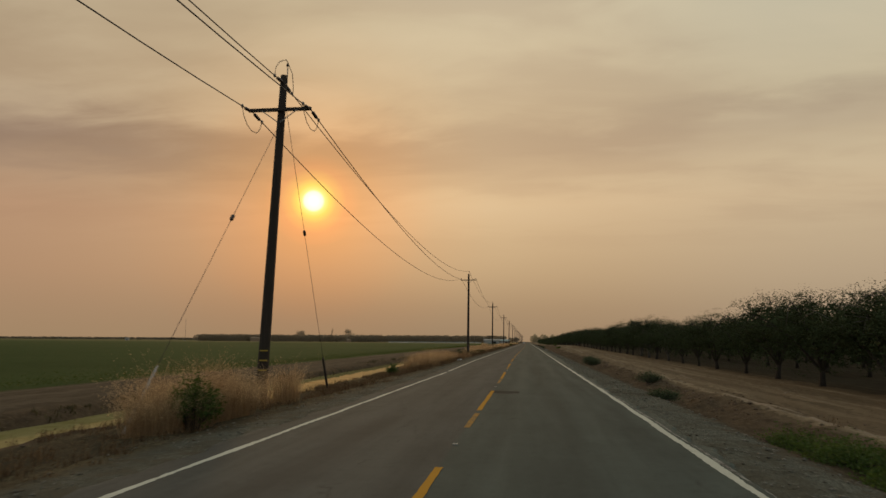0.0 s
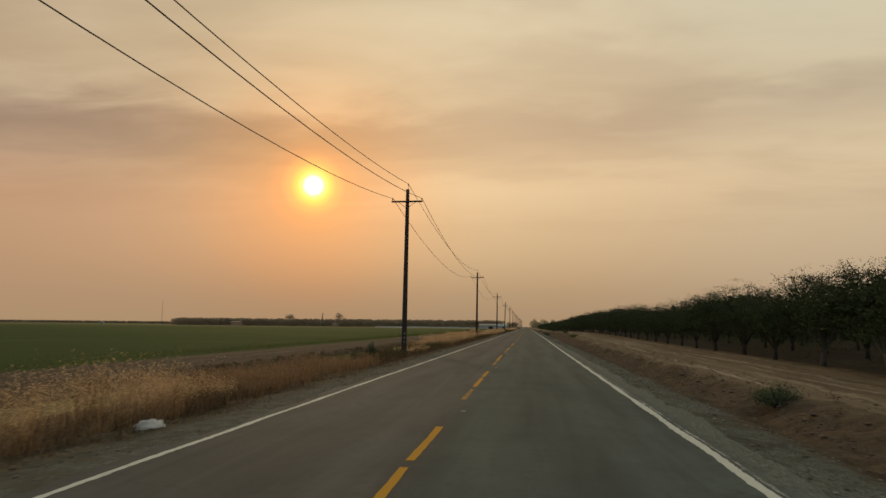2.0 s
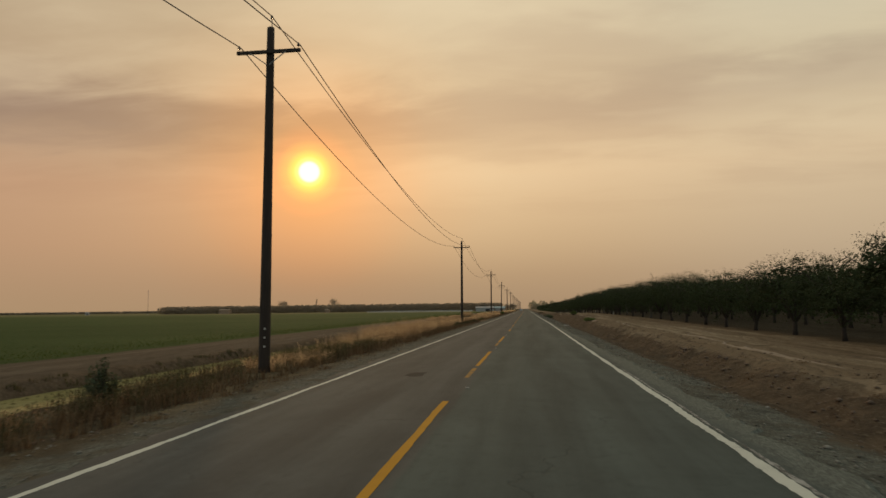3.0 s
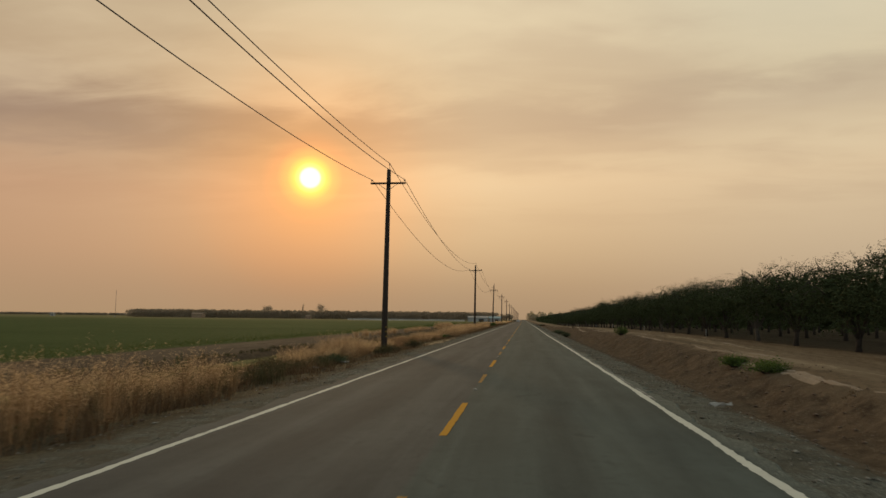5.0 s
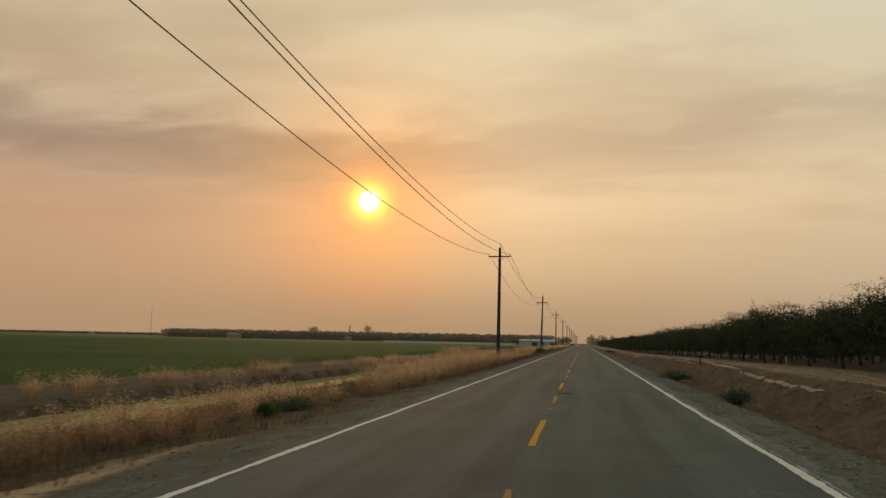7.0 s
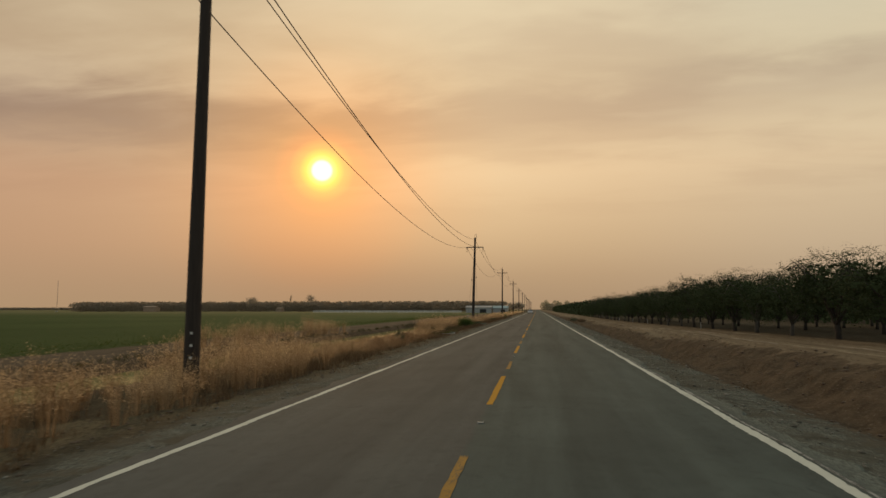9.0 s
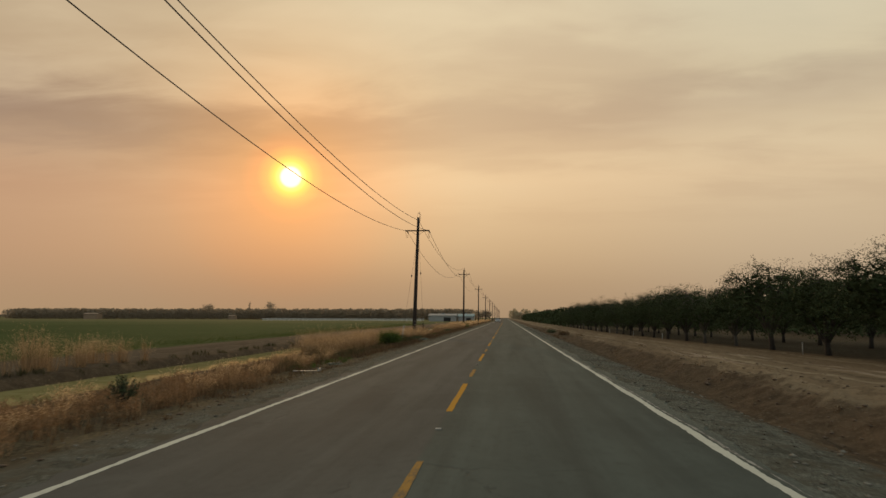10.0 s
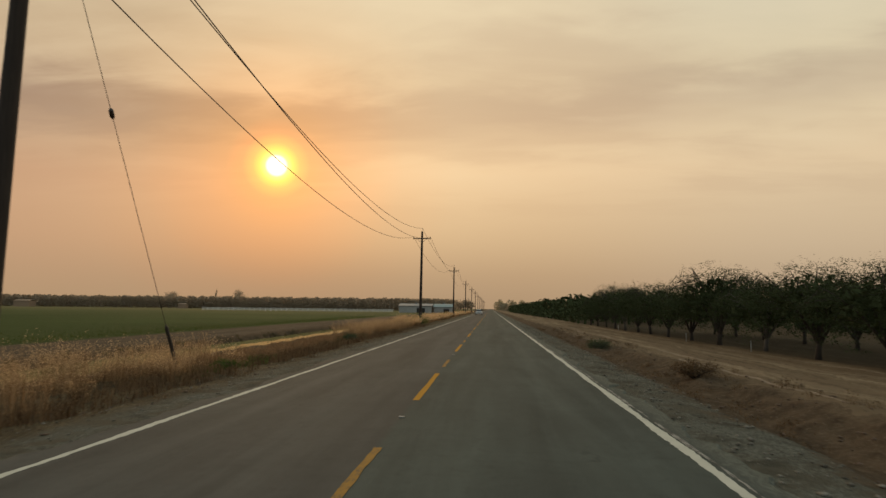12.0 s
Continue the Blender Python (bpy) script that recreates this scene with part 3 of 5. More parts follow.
def left_drift(y):
    return np.interp(y, (5, 30, 37, 58, 75, 100, 155, 209, 330), (0.12, 0.20, 0.24, 0.0, -0.05, 0.0, 0.04, -0.03, 0.02))


def right_drift(y):
    return np.interp(y, (8, 25, 75, 105, 155, 178, 211, 240, 270, 300, 333), (-0.02, 0.0, -0.06, -0.06, 0.07, 0.04, -0.09, -0.03, 0.0, -0.05, -0.07))


for a_, b_, step_ in ((-60, -6, 0.7), (-6, 37.7, 0.11), (38.5, 400, 0.11), (400, 1400, 1.0)):
    stripe("edge_line", -3.52, a_, b_, 0.054, WHITE_LINE, "thin white edge line", step_, drift=left_drift)
for a_, b_, step_ in ((-60, -6, 0.7), (-6, 400, 0.09), (400, 1400, 1.0)):
    stripe("edge_line", 3.84, a_, b_, 0.068, WHITE_LINE, "thick uneven white edge line", step_, 0.014, drift=right_drift)
for a_, b_ in ((4, 48), (60, 100), (150, 420)):
    stripe("edge_line", 3.98, a_, b_, 0.022, WORN_WHITE, "faint older white edge line", 0.12, 0.014, drift=right_drift)

stripe("edge_line", -3.63, 284, 320, 0.020, WORN_WHITE, "faint older white edge line", 0.12, 0.012)


def tar_patch(x, y, w, d):
    """A thin irregular patch of tar lying on the asphalt."""
    n = 28
    ring = []
    for k in range(n):
        a = 2 * math.pi * k / n
        q = 0.9 + 0.10 * math.sin(3 * a + x) + 0.07 * math.sin(5 * a + y) + 0.06 * rng.random()
        ring.append((x + w * q * math.copysign(abs(math.cos(a)) ** 0.7, math.cos(a)), y + d * q * math.copysign(abs(math.sin(a)) ** 0.7, math.sin(a)), 0.0))
    mesh_object("tar_patch", [(a, b_, -0.020 * abs(a) + 0.003) for a, b_, _ in ring], [list(range(n))], TAR, road, "black irregular tar patch")


tar_patch(0.40, 22.6, 0.55, 0.60)
tar_patch(0.25, 211.8, 0.28, 0.35)
tar_patch(-1.6, 98.0, 0.25, 0.6)


# ---------------------------------------------------------------- utility poles and wires
POLES = [(23.0, 10.06), (103.35, 11.04), (178.55, 10.70), (259.6, 10.65), (337.75, 10.38), (413.65, 10.80)]
POLES = [(-55.0, 10.8)] + POLES + [(413.65 + 78.0 * k, 10.7 + 0.25 * math.sin(k * 2.1)) for k in range(1, 12)]
FOOT_X, ARM_X, FOOT_Z = -7.88, -7.785, -0.55
ARM_HALF = 1.2


def pin_insulator(bm, x, y, z, s=1.0):
    v, f = lathe([(0.012 * s, 0), (0.012 * s, 0.10 * s), (0.055 * s, 0.11 * s), (0.075 * s, 0.13 * s), (0.04 * s, 0.15 * s), (0.06 * s, 0.18 * s), (0.035 * s, 0.21 * s), (0.045 * s, 0.24 * s), (0.01 * s, 0.26 * s)], 8)
    me = bpy.data.meshes.new("tmp")
    me.from_pydata([(a + x, b + y, c + z) for a, b, c in v], [], f)
    bm.from_mesh(me)
    bpy.data.meshes.remove(me)
    return bm


def build_pole(y, za, dead_end, seen_near, striped, aside=0.0):
    """A creosoted pole with crossarm, braces and insulators; local origin at its foot."""
    label = "dark creosoted timber utility pole, dead-end crossarm with strain insulators" if dead_end else "dark creosoted timber utility pole with a single crossarm"
    foot = FOOT_X + aside - (0.24 if dead_end else 0.0)
    p = thing("utility_pole", foot, y, FOOT_Z, label, "utility pole", "utility poles along the road")
    ha = za - FOOT_Z
    top = ha + (1.38 if dead_end else 0.98)
    lean = (ARM_X + aside - foot) / ha
    at = lambda h: lean * h
    hs = [-0.3, 0.4, 2, 4, 6, 8, ha, top - 0.02, top]
    rs = [0.215, 0.205, 0.195, 0.183, 0.170, 0.158, 0.142, 0.132, 0.120]
    tube_object("shaft", [(at(h), 0, h) for h in hs], rs, TIMBER, p, 14 if seen_near else 8)
    x0 = at(ha)
    arm_y = -0.18
    part("crossarm", boxed(x0, arm_y, ha, 2 * ARM_HALF, 0.10, 0.125, bevel=0.012), TIMBER, p)
    for s in (-1, 1):
        part("brace", boxed(0, 0, 0, 0.78, 0.012, 0.035, Matrix.Translation((x0 + s * 0.36, arm_y - 0.055, ha - 0.27)) @ Matrix.Rotation(-s * radians(36), 4, "Y")), STEEL, p)
    tips = {}
    pin_h = 0.30 if not dead_end else 0.34
    pin_x = at(top) + 0.13
    tube_object("top_pin", [(pin_x - (0.0 if dead_end else 0.08), -0.02, top - 0.3), (pin_x - (0.0 if dead_end else 0.08), -0.02, top + pin_h)], 0.018, STEEL, p, 6)
    part("insulator", pin_insulator(bmesh.new(), pin_x - (0.0 if dead_end else 0.08), -0.02, top + pin_h - 0.08, 0.9), PORCELAIN, p, "brown pin insulator", True)
    tips["c"] = [(pin_x - 0.08, top + pin_h + 0.12)] * 2
    if not dead_end:
        for s, k in ((-1, "l"), (1, "r")):
            part("insulator", pin_insulator(bmesh.new(), x0 + s * (ARM_HALF - 0.08), arm_y, ha + 0.06, 0.85), PORCELAIN, p, "brown pin insulator", True)
            tips[k] = [(x0 + s * (ARM_HALF - 0.08), ha + 0.27)] * 2
    else:
        for s, k in ((-1, "l"), (1, "r"), (0, "c")):
            bx, bz = (x0 + s * (ARM_HALF - 0.07), ha) if s else (at(top - 0.3), top - 0.28)
            for e in (-1, 1):
                string = []
                for j in range(4):
                    v, f = lathe([(0.015, -0.05), (0.062, -0.03), (0.068, 0.0), (0.035, 0.03), (0.015, 0.06)], 8)
                    m = Matrix.Translation((bx, e * (0.22 + 0.13 * j), bz - 0.02 - 0.015 * j)) @ Matrix.Rotation(radians(90), 4, "X")
                    string.append(([tuple(m @ Vector(q)) for q in v], f))
                string.append(tube([(bx, e * 0.03, bz), (bx, e * 0.85, bz - 0.07)], 0.02, 6))
                v, f = merged(string)
                mesh_object("strain_insulator", v, f, PORCELAIN, p, "strain insulator string", True)
                v, f = lathe([(0.02, -0.07), (0.05, -0.03), (0.055, 0.03), (0.02, 0.07)], 8)
                mesh_object("wire_clamp", [(a + bx, b + e * 0.90, c + bz - 0.075) for a, b, c in v], f, STEEL, p, "", True)
            tips[k] = [(bx, bz - 0.08), (bx, bz - 0.08)]
            if s:
                loop = [(bx, -0.90, bz - 0.10), (bx + 0.02, -0.80, bz - 0.38), (bx + 0.01, -0.45, bz - 0.62), (bx, 0.0, bz - 0.72), (bx, 0.45, bz - 0.66), (bx - 0.02, 0.78, bz - 0.42), (bx, 0.90, bz - 0.10)]
            else:
                loop = [(bx, -0.90, bz - 0.08), (bx, -0.82, bz + 0.28), (bx + 0.03, -0.55, bz + 0.60), (pin_x, -0.2, top + pin_h + 0.20), (pin_x, 0.0, top + pin_h + 0.15), (pin_x + 0.05, 0.35, top + 0.22), (bx + 0.14, 0.62, bz + 0.12), (bx + 0.04, 0.9, bz - 0.05)]
            tube_object("jumper", loop, 0.014, CABLE, p, 5, "drooping jumper wire")
    if seen_near:
        for k in range(3):
            h = (1.14 + 0.34 * k) if dead_end else (0.98 + 0.31 * k)
            r = 0.207
            a0, a1 = (radians(-115), radians(-30)) if dead_end else (radians(-60), radians(-20))
            hh = 0.021 if striped else 0.032
            arc = [a0 + (a1 - a0) * j / 6 for j in range(7)] if striped else [radians(-80) + radians(18) * j / 3 for j in range(4)]
            v = [(at(h) + r * math.cos(a), r * math.sin(a), h + dz_) for dz_ in (-hh, hh) for a in arc]
            n = len(arc)
            mesh_object("marker_strip" if striped else "tag", v, [[i, i + 1, n + i + 1, n + i] for i in range(n - 1)], YELLOW_STRIP if striped else PALE_TAG, p, "yellow reflective strip" if striped else "small pale metal tag")
    return {k: [(q[0] + foot - FOOT_X, q[1]) for q in v] for k, v in tips.items()}


pole_tips = []
for n_, (y_, za_) in enumerate(POLES):
    pole_tips.append(build_pole(y_, za_, n_ in (1, 5), 1 <= n_ <= 6, n_ in (1, 3), -0.15 if n_ == 3 else 0.0))

SAGS = {0: 2.0, 1: 2.32, 2: 2.05, 3: 2.4, 4: 2.15, 5: 2.45}
for n_ in range(len(POLES) - 1):
    ya, yb = POLES[n_][0], POLES[n_ + 1][0]
    da, db = n_ in (1, 5), n_ + 1 in (1, 5)
    for k in "lcr":
        (xa, za_), (xb, zb_) = pole_tips[n_][k][1], pole_tips[n_ + 1][k][0]
        if k == "c" and da:
            xa, za_ = pole_tips[n_][k][1]
        a = Vector((FOOT_X + xa, ya + (0.9 if da else 0.0), FOOT_Z + za_))
        b = Vector((FOOT_X + xb, yb - (0.9 if db else 0.0), FOOT_Z + zb_))
        sag = SAGS.get(n_, 2.2) - (0.35 if k == "c" else 0.0)
        pts = []
        for j in range(25):
            u = j / 24
            q = a.lerp(b, u)
            q.z -= 4 * sag * u * (1 - u)
            pts.append(q)
        w = tube_object("power_line", pts, 0.020, CABLE, None, 5)
        tagged(w, "thin dark overhead power wire sagging between poles", "power line", "overhead wires")


def build_guy(pole_y, za, e):
    """A guy wire with strain insulator and a plastic guard at its anchor. e: +1 ahead of the pole, -1 behind it."""
    ax, ay = FOOT_X - 0.25, pole_y + e * 8.1
    az = float(ground_z(ax, ay))
    g = thing("guy_wire", ax, ay, az, "thin steel guy wire with a " + ("dark" if e > 0 else "scuffed white") + " guard at its anchor", "guy wire", "guy wires")
    head = Vector((ARM_X + 0.02, pole_y + e * 0.12, za + (0.70 if e > 0 else -0.45))) - Vector((ax, ay, az))
    tube_object("wire", [head * u for u in (0.0, 0.25, 0.5, 0.75, 1.0)], 0.009, CABLE, g, 5)
    m = head.normalized()
    v, f = tube([head * 0.588 - m * 0.13, head * 0.588 - m * 0.08, head * 0.588 + m * 0.08, head * 0.588 + m * 0.13], [0.03, 0.062, 0.062, 0.03], 8)
    mesh_object("strain_insulator", v, f, PORCELAIN, g, "", True)
    v, f = tube([m * -0.1, m * 0.1, m * 1.85, m * 1.95], [0.034, 0.036, 0.034, 0.015] if e < 0 else [0.055, 0.06, 0.055, 0.02], 8)
    mesh_object("guard", v, f, GUARD_DARK if e > 0 else GUARD_PALE, g, "", True)


for n_ in (1, 5):
    for e_ in (-1, 1):
        build_guy(POLES[n_][0], POLES[n_][1], e_)


# ---------------------------------------------------------------- canal
def build_canal():
    ys = np.concatenate([[-400, -100], np.arange(-30, 430, 3.0), [480, 560, 700, 1000]])
    v = [(float(canal_mid(y)) + x, y, -0.82) for y in ys for x in (-2.3, 0.0, 2.5)]
    f = [[i * 3 + k, i * 3 + k + 1, i * 3 + k + 4, i * 3 + k + 3] for i in range(len(ys) - 1) for k in range(2)]
    tagged(mesh_object("water", v, f, WATER), "still algae-green irrigation canal water reflecting the sky", "water", kind="structure")


build_canal()


# ---------------------------------------------------------------- trees
def leaf_cloud(points, sizes, gen, up=0.2, single=False, slim=0.40):
    """One bent diamond leaf at each point, turned at random."""
    n = len(points)
    d = gen.normal(size=(n, 3))
    d[:, 2] = d[:, 2] * 0.7 + up
    d /= np.linalg.norm(d, axis=1, keepdims=True)
    s = np.cross(d, gen.normal(size=(n, 3)))
    s /= np.linalg.norm(s, axis=1, keepdims=True)
    L = np.asarray(sizes).reshape(-1, 1)
    a, b = points - d * L * 0.5, points + d * L * 0.5
    c, e = points + s * L * (slim if single else 0.26), points - s * L * 0.26
    if single:
        v = np.stack([a, b, c], 1).reshape(-1, 3)
        return v, np.arange(n)[:, None] * 3 + [0, 1, 2]
    v = np.stack([a, c, b, e], 1).reshape(-1, 3)
    o = np.arange(n)[:, None] * 4
    f = np.concatenate([o + [0, 1, 2], o + [0, 2, 3]])
    return v, f


def tree_meshes(seed, leaves, height=4.6, spread=2.7, big=0.2, twiggy=True):
    """Wood and leaves of a vase-shaped orchard tree: scaffold limbs, leafy branches, and whips that stick out of the crown."""
    gen = np.random.default_rng(seed)
    wood, segs, tips = [], [], []
    fork = 0.75 + 0.25 * gen.random()
    lean = gen.normal(0, 0.06, 2)
    wood.append(tube([(0, 0, -0.15), (lean[0] * 0.3, lean[1] * 0.3, 0.35), (lean[0], lean[1], fork)], [0.17, 0.125, 0.12], 8))
    limbs = 7
    for i in range(limbs):
        az = 2 * math.pi * (i + 0.7 * gen.random()) / limbs
        out = spread * (0.40 + 0.42 * gen.random()) if i else spread * 0.12
        top = height * (0.84 if not i else 0.84 - 0.34 * (out / spread) ** 2 + 0.10 * gen.random())
        p0 = Vector((lean[0] * 0.8, lean[1] * 0.8, fork - 0.25))
        p2 = Vector((math.cos(az) * out, math.sin(az) * out, top))
        p1 = Vector((p2.x * 0.42, p2.y * 0.42, fork + (top - fork) * 0.55))
        wood.append(tube([p0, p0.lerp(p1, 0.5) + Vector((0, 0, 0.04)), p1, p1.lerp(p2, 0.55) + Vector((0, 0, 0.1)), p2], [0.085, 0.07, 0.05, 0.03, 0.012], 6, False))
        for j in range(10):
            u = 0.30 + 0.70 * (j + gen.random()) / 10
            q = (p0.lerp(p1, u / 0.5) if u < 0.5 else p1.lerp(p2, (u - 0.5) / 0.5))
            a2 = az + gen.normal(0, 0.95)
            ln = (0.75 + 0.65 * gen.random()) * (1.3 - 0.5 * u) * spread / 3.0
            tip = q + Vector((math.cos(a2) * ln, math.sin(a2) * ln, ln * gen.normal(0.16, 0.30)))
            tip.z = min(tip.z, height * (0.90 - 0.42 * min(1.2, math.hypot(tip.x, tip.y) / spread) ** 2.2))
            tips.append(tip)
            if twiggy:
                wood.append(tube([q, q.lerp(tip, 0.5) + Vector((0, 0, 0.06)), tip], [0.022, 0.014, 0.006], 3, False))
            segs.append((q.lerp(tip, 0.35), tip))
            for k in range(3):
                w = q.lerp(tip, 0.35 + 0.65 * gen.random())
                segs.append((w, w + Vector((gen.normal(0, 0.42), gen.normal(0, 0.42), gen.normal(0.05, 0.16)))))
    whips = []
    high = sorted(tips, key=lambda q: -q.z + 0.4 * gen.random())[:24]
    for j in range(8 if twiggy else 0):
        w = high[int(gen.integers(0, len(high)))]
        end = w + Vector((w.x * 0.10 + gen.normal(0, 0.22), w.y * 0.10 + gen.normal(0, 0.22), 0.35 + 0.35 * gen.random()))
        if twiggy:
            wood.append(tube([w - Vector((0, 0, 0.03)), end], [0.012, 0.004], 3, False))
        whips.append((w, end))
    n = int(leaves * 0.43)
    idx = gen.integers(0, len(segs), n)
    A = np.array([tuple(segs[i][0]) for i in idx])
    B = np.array([tuple(segs[i][1]) for i in idx])
    P = A + (B - A) * gen.random((n, 1)) + gen.normal(0, 1, (n, 3)) * np.array([0.17, 0.17, 0.11])
    m = int(leaves * 0.54)
    # the body of the crown: clumps of leaves that fill a lobed dome
    c = 400 if twiggy else 110
    a, r = 2 * math.pi * gen.random(c), np.sqrt(gen.random(c))
    lobes = 1 + 0.07 * np.sin(a * 5 + seed) + 0.05 * np.sin(a * 9 + 2 * seed)
    roof = height * (0.925 - 0.40 * r ** 2.4) * (1 + 0.04 * np.sin(r * 7 + a * 3 + seed))
    floor_z = 0.72 + 0.2 * np.sin(a * 4 + seed) * r
    clump = np.stack([np.cos(a) * r * spread * 0.92 * lobes, np.sin(a) * r * spread * 0.92 * lobes, floor_z + (roof - floor_z) * gen.random(c) ** 0.5], -1)
    P = np.concatenate([P, clump[gen.integers(0, c, m)] + gen.normal(0, 1, (m, 3)) * np.array([0.19, 0.19, 0.085])])
    # a soft dome above, an uneven skirt below
    far_out = np.hypot(P[:, 0], P[:, 1]) / spread
    about = np.arctan2(P[:, 1], P[:, 0])
    dome = height * (0.945 - 0.40 * np.minimum(far_out, 1.2) ** 2.2) + 0.06 * np.sin(5 * P[:, 0] + seed) * np.sin(5 * P[:, 1]) + 0.05 * gen.random(len(P))
    skirt = (0.42 if twiggy else 0.04) + 0.16 * np.sin(about * 3 + seed) + 0.14 * np.sin(about * 7 + 2 * seed) - 0.15 * np.clip(far_out - 0.6, 0, 1)
    P[:, 2] = np.where(P[:, 2] > dome, dome - 0.25 * (P[:, 2] - dome), P[:, 2])
    P[:, 2] = np.where(P[:, 2] < skirt, skirt + 0.45 * gen.random(len(P)), P[:, 2])
    k = leaves - n - m if whips else 0
    if k:
        idx = gen.integers(0, len(whips), k)
        A = np.array([tuple(whips[i][0]) for i in idx])
        B = np.array([tuple(whips[i][1]) for i in idx])
        P = np.concatenate([P, A + (B - A) * gen.random((k, 1)) ** 1.3 + gen.normal(0, 0.065, (k, 3))])
    size = big * (0.6 + 0.7 * gen.random(len(P))) * np.where(P[:, 2] > height * (0.86 - 0.42 * (np.hypot(P[:, 0], P[:, 1]) / spread) ** 2.2), 0.64, 1.0)
    # broad sprays darken the heart of the crown
    inner = 560 if twiggy else 60
    q = gen.normal(size=(inner, 3))
    q *= (gen.random((inner, 1)) ** 0.4) / np.linalg.norm(q, axis=1, keepdims=True)
    P = np.concatenate([P, np.stack([q[:, 0] * spread * 0.58, q[:, 1] * spread * 0.58, height * 0.53 + q[:, 2] * height * 0.22], -1)])
    size = np.concatenate([size, gen.uniform(0.35, 0.60, inner)])
    return merged(wood), leaf_cloud(P, size, gen, single=True, slim=0.34)


def tree_kind(seed, leaves, big, bark, label, height=4.6, spread=2.7, twiggy=True):
    (wv, wf), (lv, lf) = tree_meshes(seed, leaves, height, spread, big, twiggy)
    t = thing("orchard_tree", 0, 0, 0, label, "tree", "orchard trees in rows")
    mesh_object("trunk", wv, wf, bark, t, "", True)
    mesh_object("crown", lv, lf, LEAF, t)
    return t


near_kinds = [tree_kind(11 + k, 13500, 0.125, PALE_BARK if k == 3 else BARK, "leafy dark green almond tree with " + ("whitewashed" if k == 3 else "dark") + " trunk on bare soil", (4.75, 4.95, 5.25, 4.85, 5.1)[k], 3.2 + 0.09 * k) for k in range(5)]
back_kinds = [tree_kind(31 + k, 1600, 0.45, BARK, "leafy dark green almond tree standing in a back row", 4.5, 3.3, False) for k in range(3)]
used = set()


def plant(kinds, x, y, s):
    k = kinds[int(rng.integers(0, len(kinds)))]
    m = pose(x, y, float(ground_z(x, y)) - 0.03, 0, 0, float(rng.uniform(0, 360)))
    if k.name not in used:
        used.add(k.name)
        k.matrix_basis = m
        k.scale = (s, s, s)
        return
    t = copy_thing(k, m)
    t.scale = (s, s, s)


ROW_X, STEP_Y, FIRST_Y = 15.4, 5.95, 11.2
for k in range(70):
    plant(near_kinds if k < 68 else back_kinds, ROW_X + rng.normal(0, 0.12), FIRST_Y + STEP_Y * k + rng.normal(0, 0.15), float(rng.uniform(0.86, 1.08)) * float(np.interp(k, (5, 6, 8, 9, 11, 12, 13, 14, 15, 16, 17, 20, 27, 29, 30, 31, 32, 33, 36, 38, 42, 48, 52, 53, 54, 55, 57, 58), (1.10, 0.96, 0.96, 1.01, 1.12, 1.10, 1.04, 1.04, 1.17, 1.00, 0.97, 1.0, 0.94, 0.95, 1.10, 1.10, 0.93, 1.02, 1.03, 0.93, 0.95, 0.99, 0.97, 1.02, 1.05, 0.95, 0.95, 1.03))))
for r_ in range(1, 4):
    for k in range(64 if r_ == 1 else 52):
        plant(back_kinds, ROW_X + 6.4 * r_ + rng.normal(0, 0.12), FIRST_Y + STEP_Y * (k + 0.5 * (r_ % 2)) + rng.normal(0, 0.15), float(rng.uniform(0.86, 1.0)))


def far_trees(name, spots, mat, leaves, size, label, category="trees", trunk=True):
    """Many distant trees as one mass: spots of (x, y, height, radius)."""
    gen = np.random.default_rng(len(spots))
    vs, fs, o = [], [], 0
    for x, y, h, r in spots:
        n = leaves
        u = gen.random(n) ** 0.8
        hh = h * (0.05 + 0.95 * u)
        wide = r * np.sqrt(np.clip(1.05 - np.abs(u - 0.42) ** 2 * 2.6, 0.04, 1))
        a, q = gen.random(n) * 2 * math.pi, np.sqrt(gen.random(n))
        P = np.stack([x + wide * q * np.cos(a), y + wide * q * np.sin(a), hh + float(ground_z(x, y))], -1)
        v, f = leaf_cloud(P, size * (0.6 + 0.8 * gen.random(n)), gen, 0.5)
        vs.append(v)
        fs += (np.array(f) + o).tolist()
        o += len(v)
        if trunk:
            tv, tf = tube([(x, y, -0.6), (x, y, h * 0.5)], r * 0.07, 4)
            vs.append(np.array(tv))
            fs += [[i + o for i in qd] for qd in tf]
            o += len(tv)
    ob = mesh_object(name, np.concatenate(vs), fs, mat)
    return tagged(ob, label, category, kind="stuff")


# the orchard goes on towards the end of the road
STAKE_WHITE = plain("white_plastic_pipe", (0.38, 0.37, 0.34), 0.5, 0.0, 30, 0.15)
riser = thing("water_riser", 15.0, 0, 0, "short white plastic irrigation riser at the orchard's edge", "pipe", "irrigation risers")
tube_object("pipe", [(0, 0, -0.1), (0, 0, 0.50)], 0.024, STAKE_WHITE, riser, 8)
mesh_object("cap", *lathe([(0.03, 0.49), (0.034, 0.51), (0.034, 0.56), (0.015, 0.57)], 8), STAKE_WHITE, riser)
for n_, y_ in enumerate((187.0, 213.0, 240.0, 264.0, 303.5, 331.5, 345.0, 361.5, 373.0, 397.5)):
    m_ = pose(14.7, y_, float(ground_z(14.7, y_)))
    if n_:
        copy_thing(riser, m_)
    else:
        riser.matrix_basis = m_
far_trees("orchard_rows", [(ROW_X + 6.4 * r_ + rng.normal(0, 0.2), FIRST_Y + STEP_Y * k, rng.uniform(3.9, 4.7), 3.0) for r_ in range(3) for k in range(70, 130)], LEAF, 130, 0.75, "far rows of dark green almond trees beside the road", "trees")
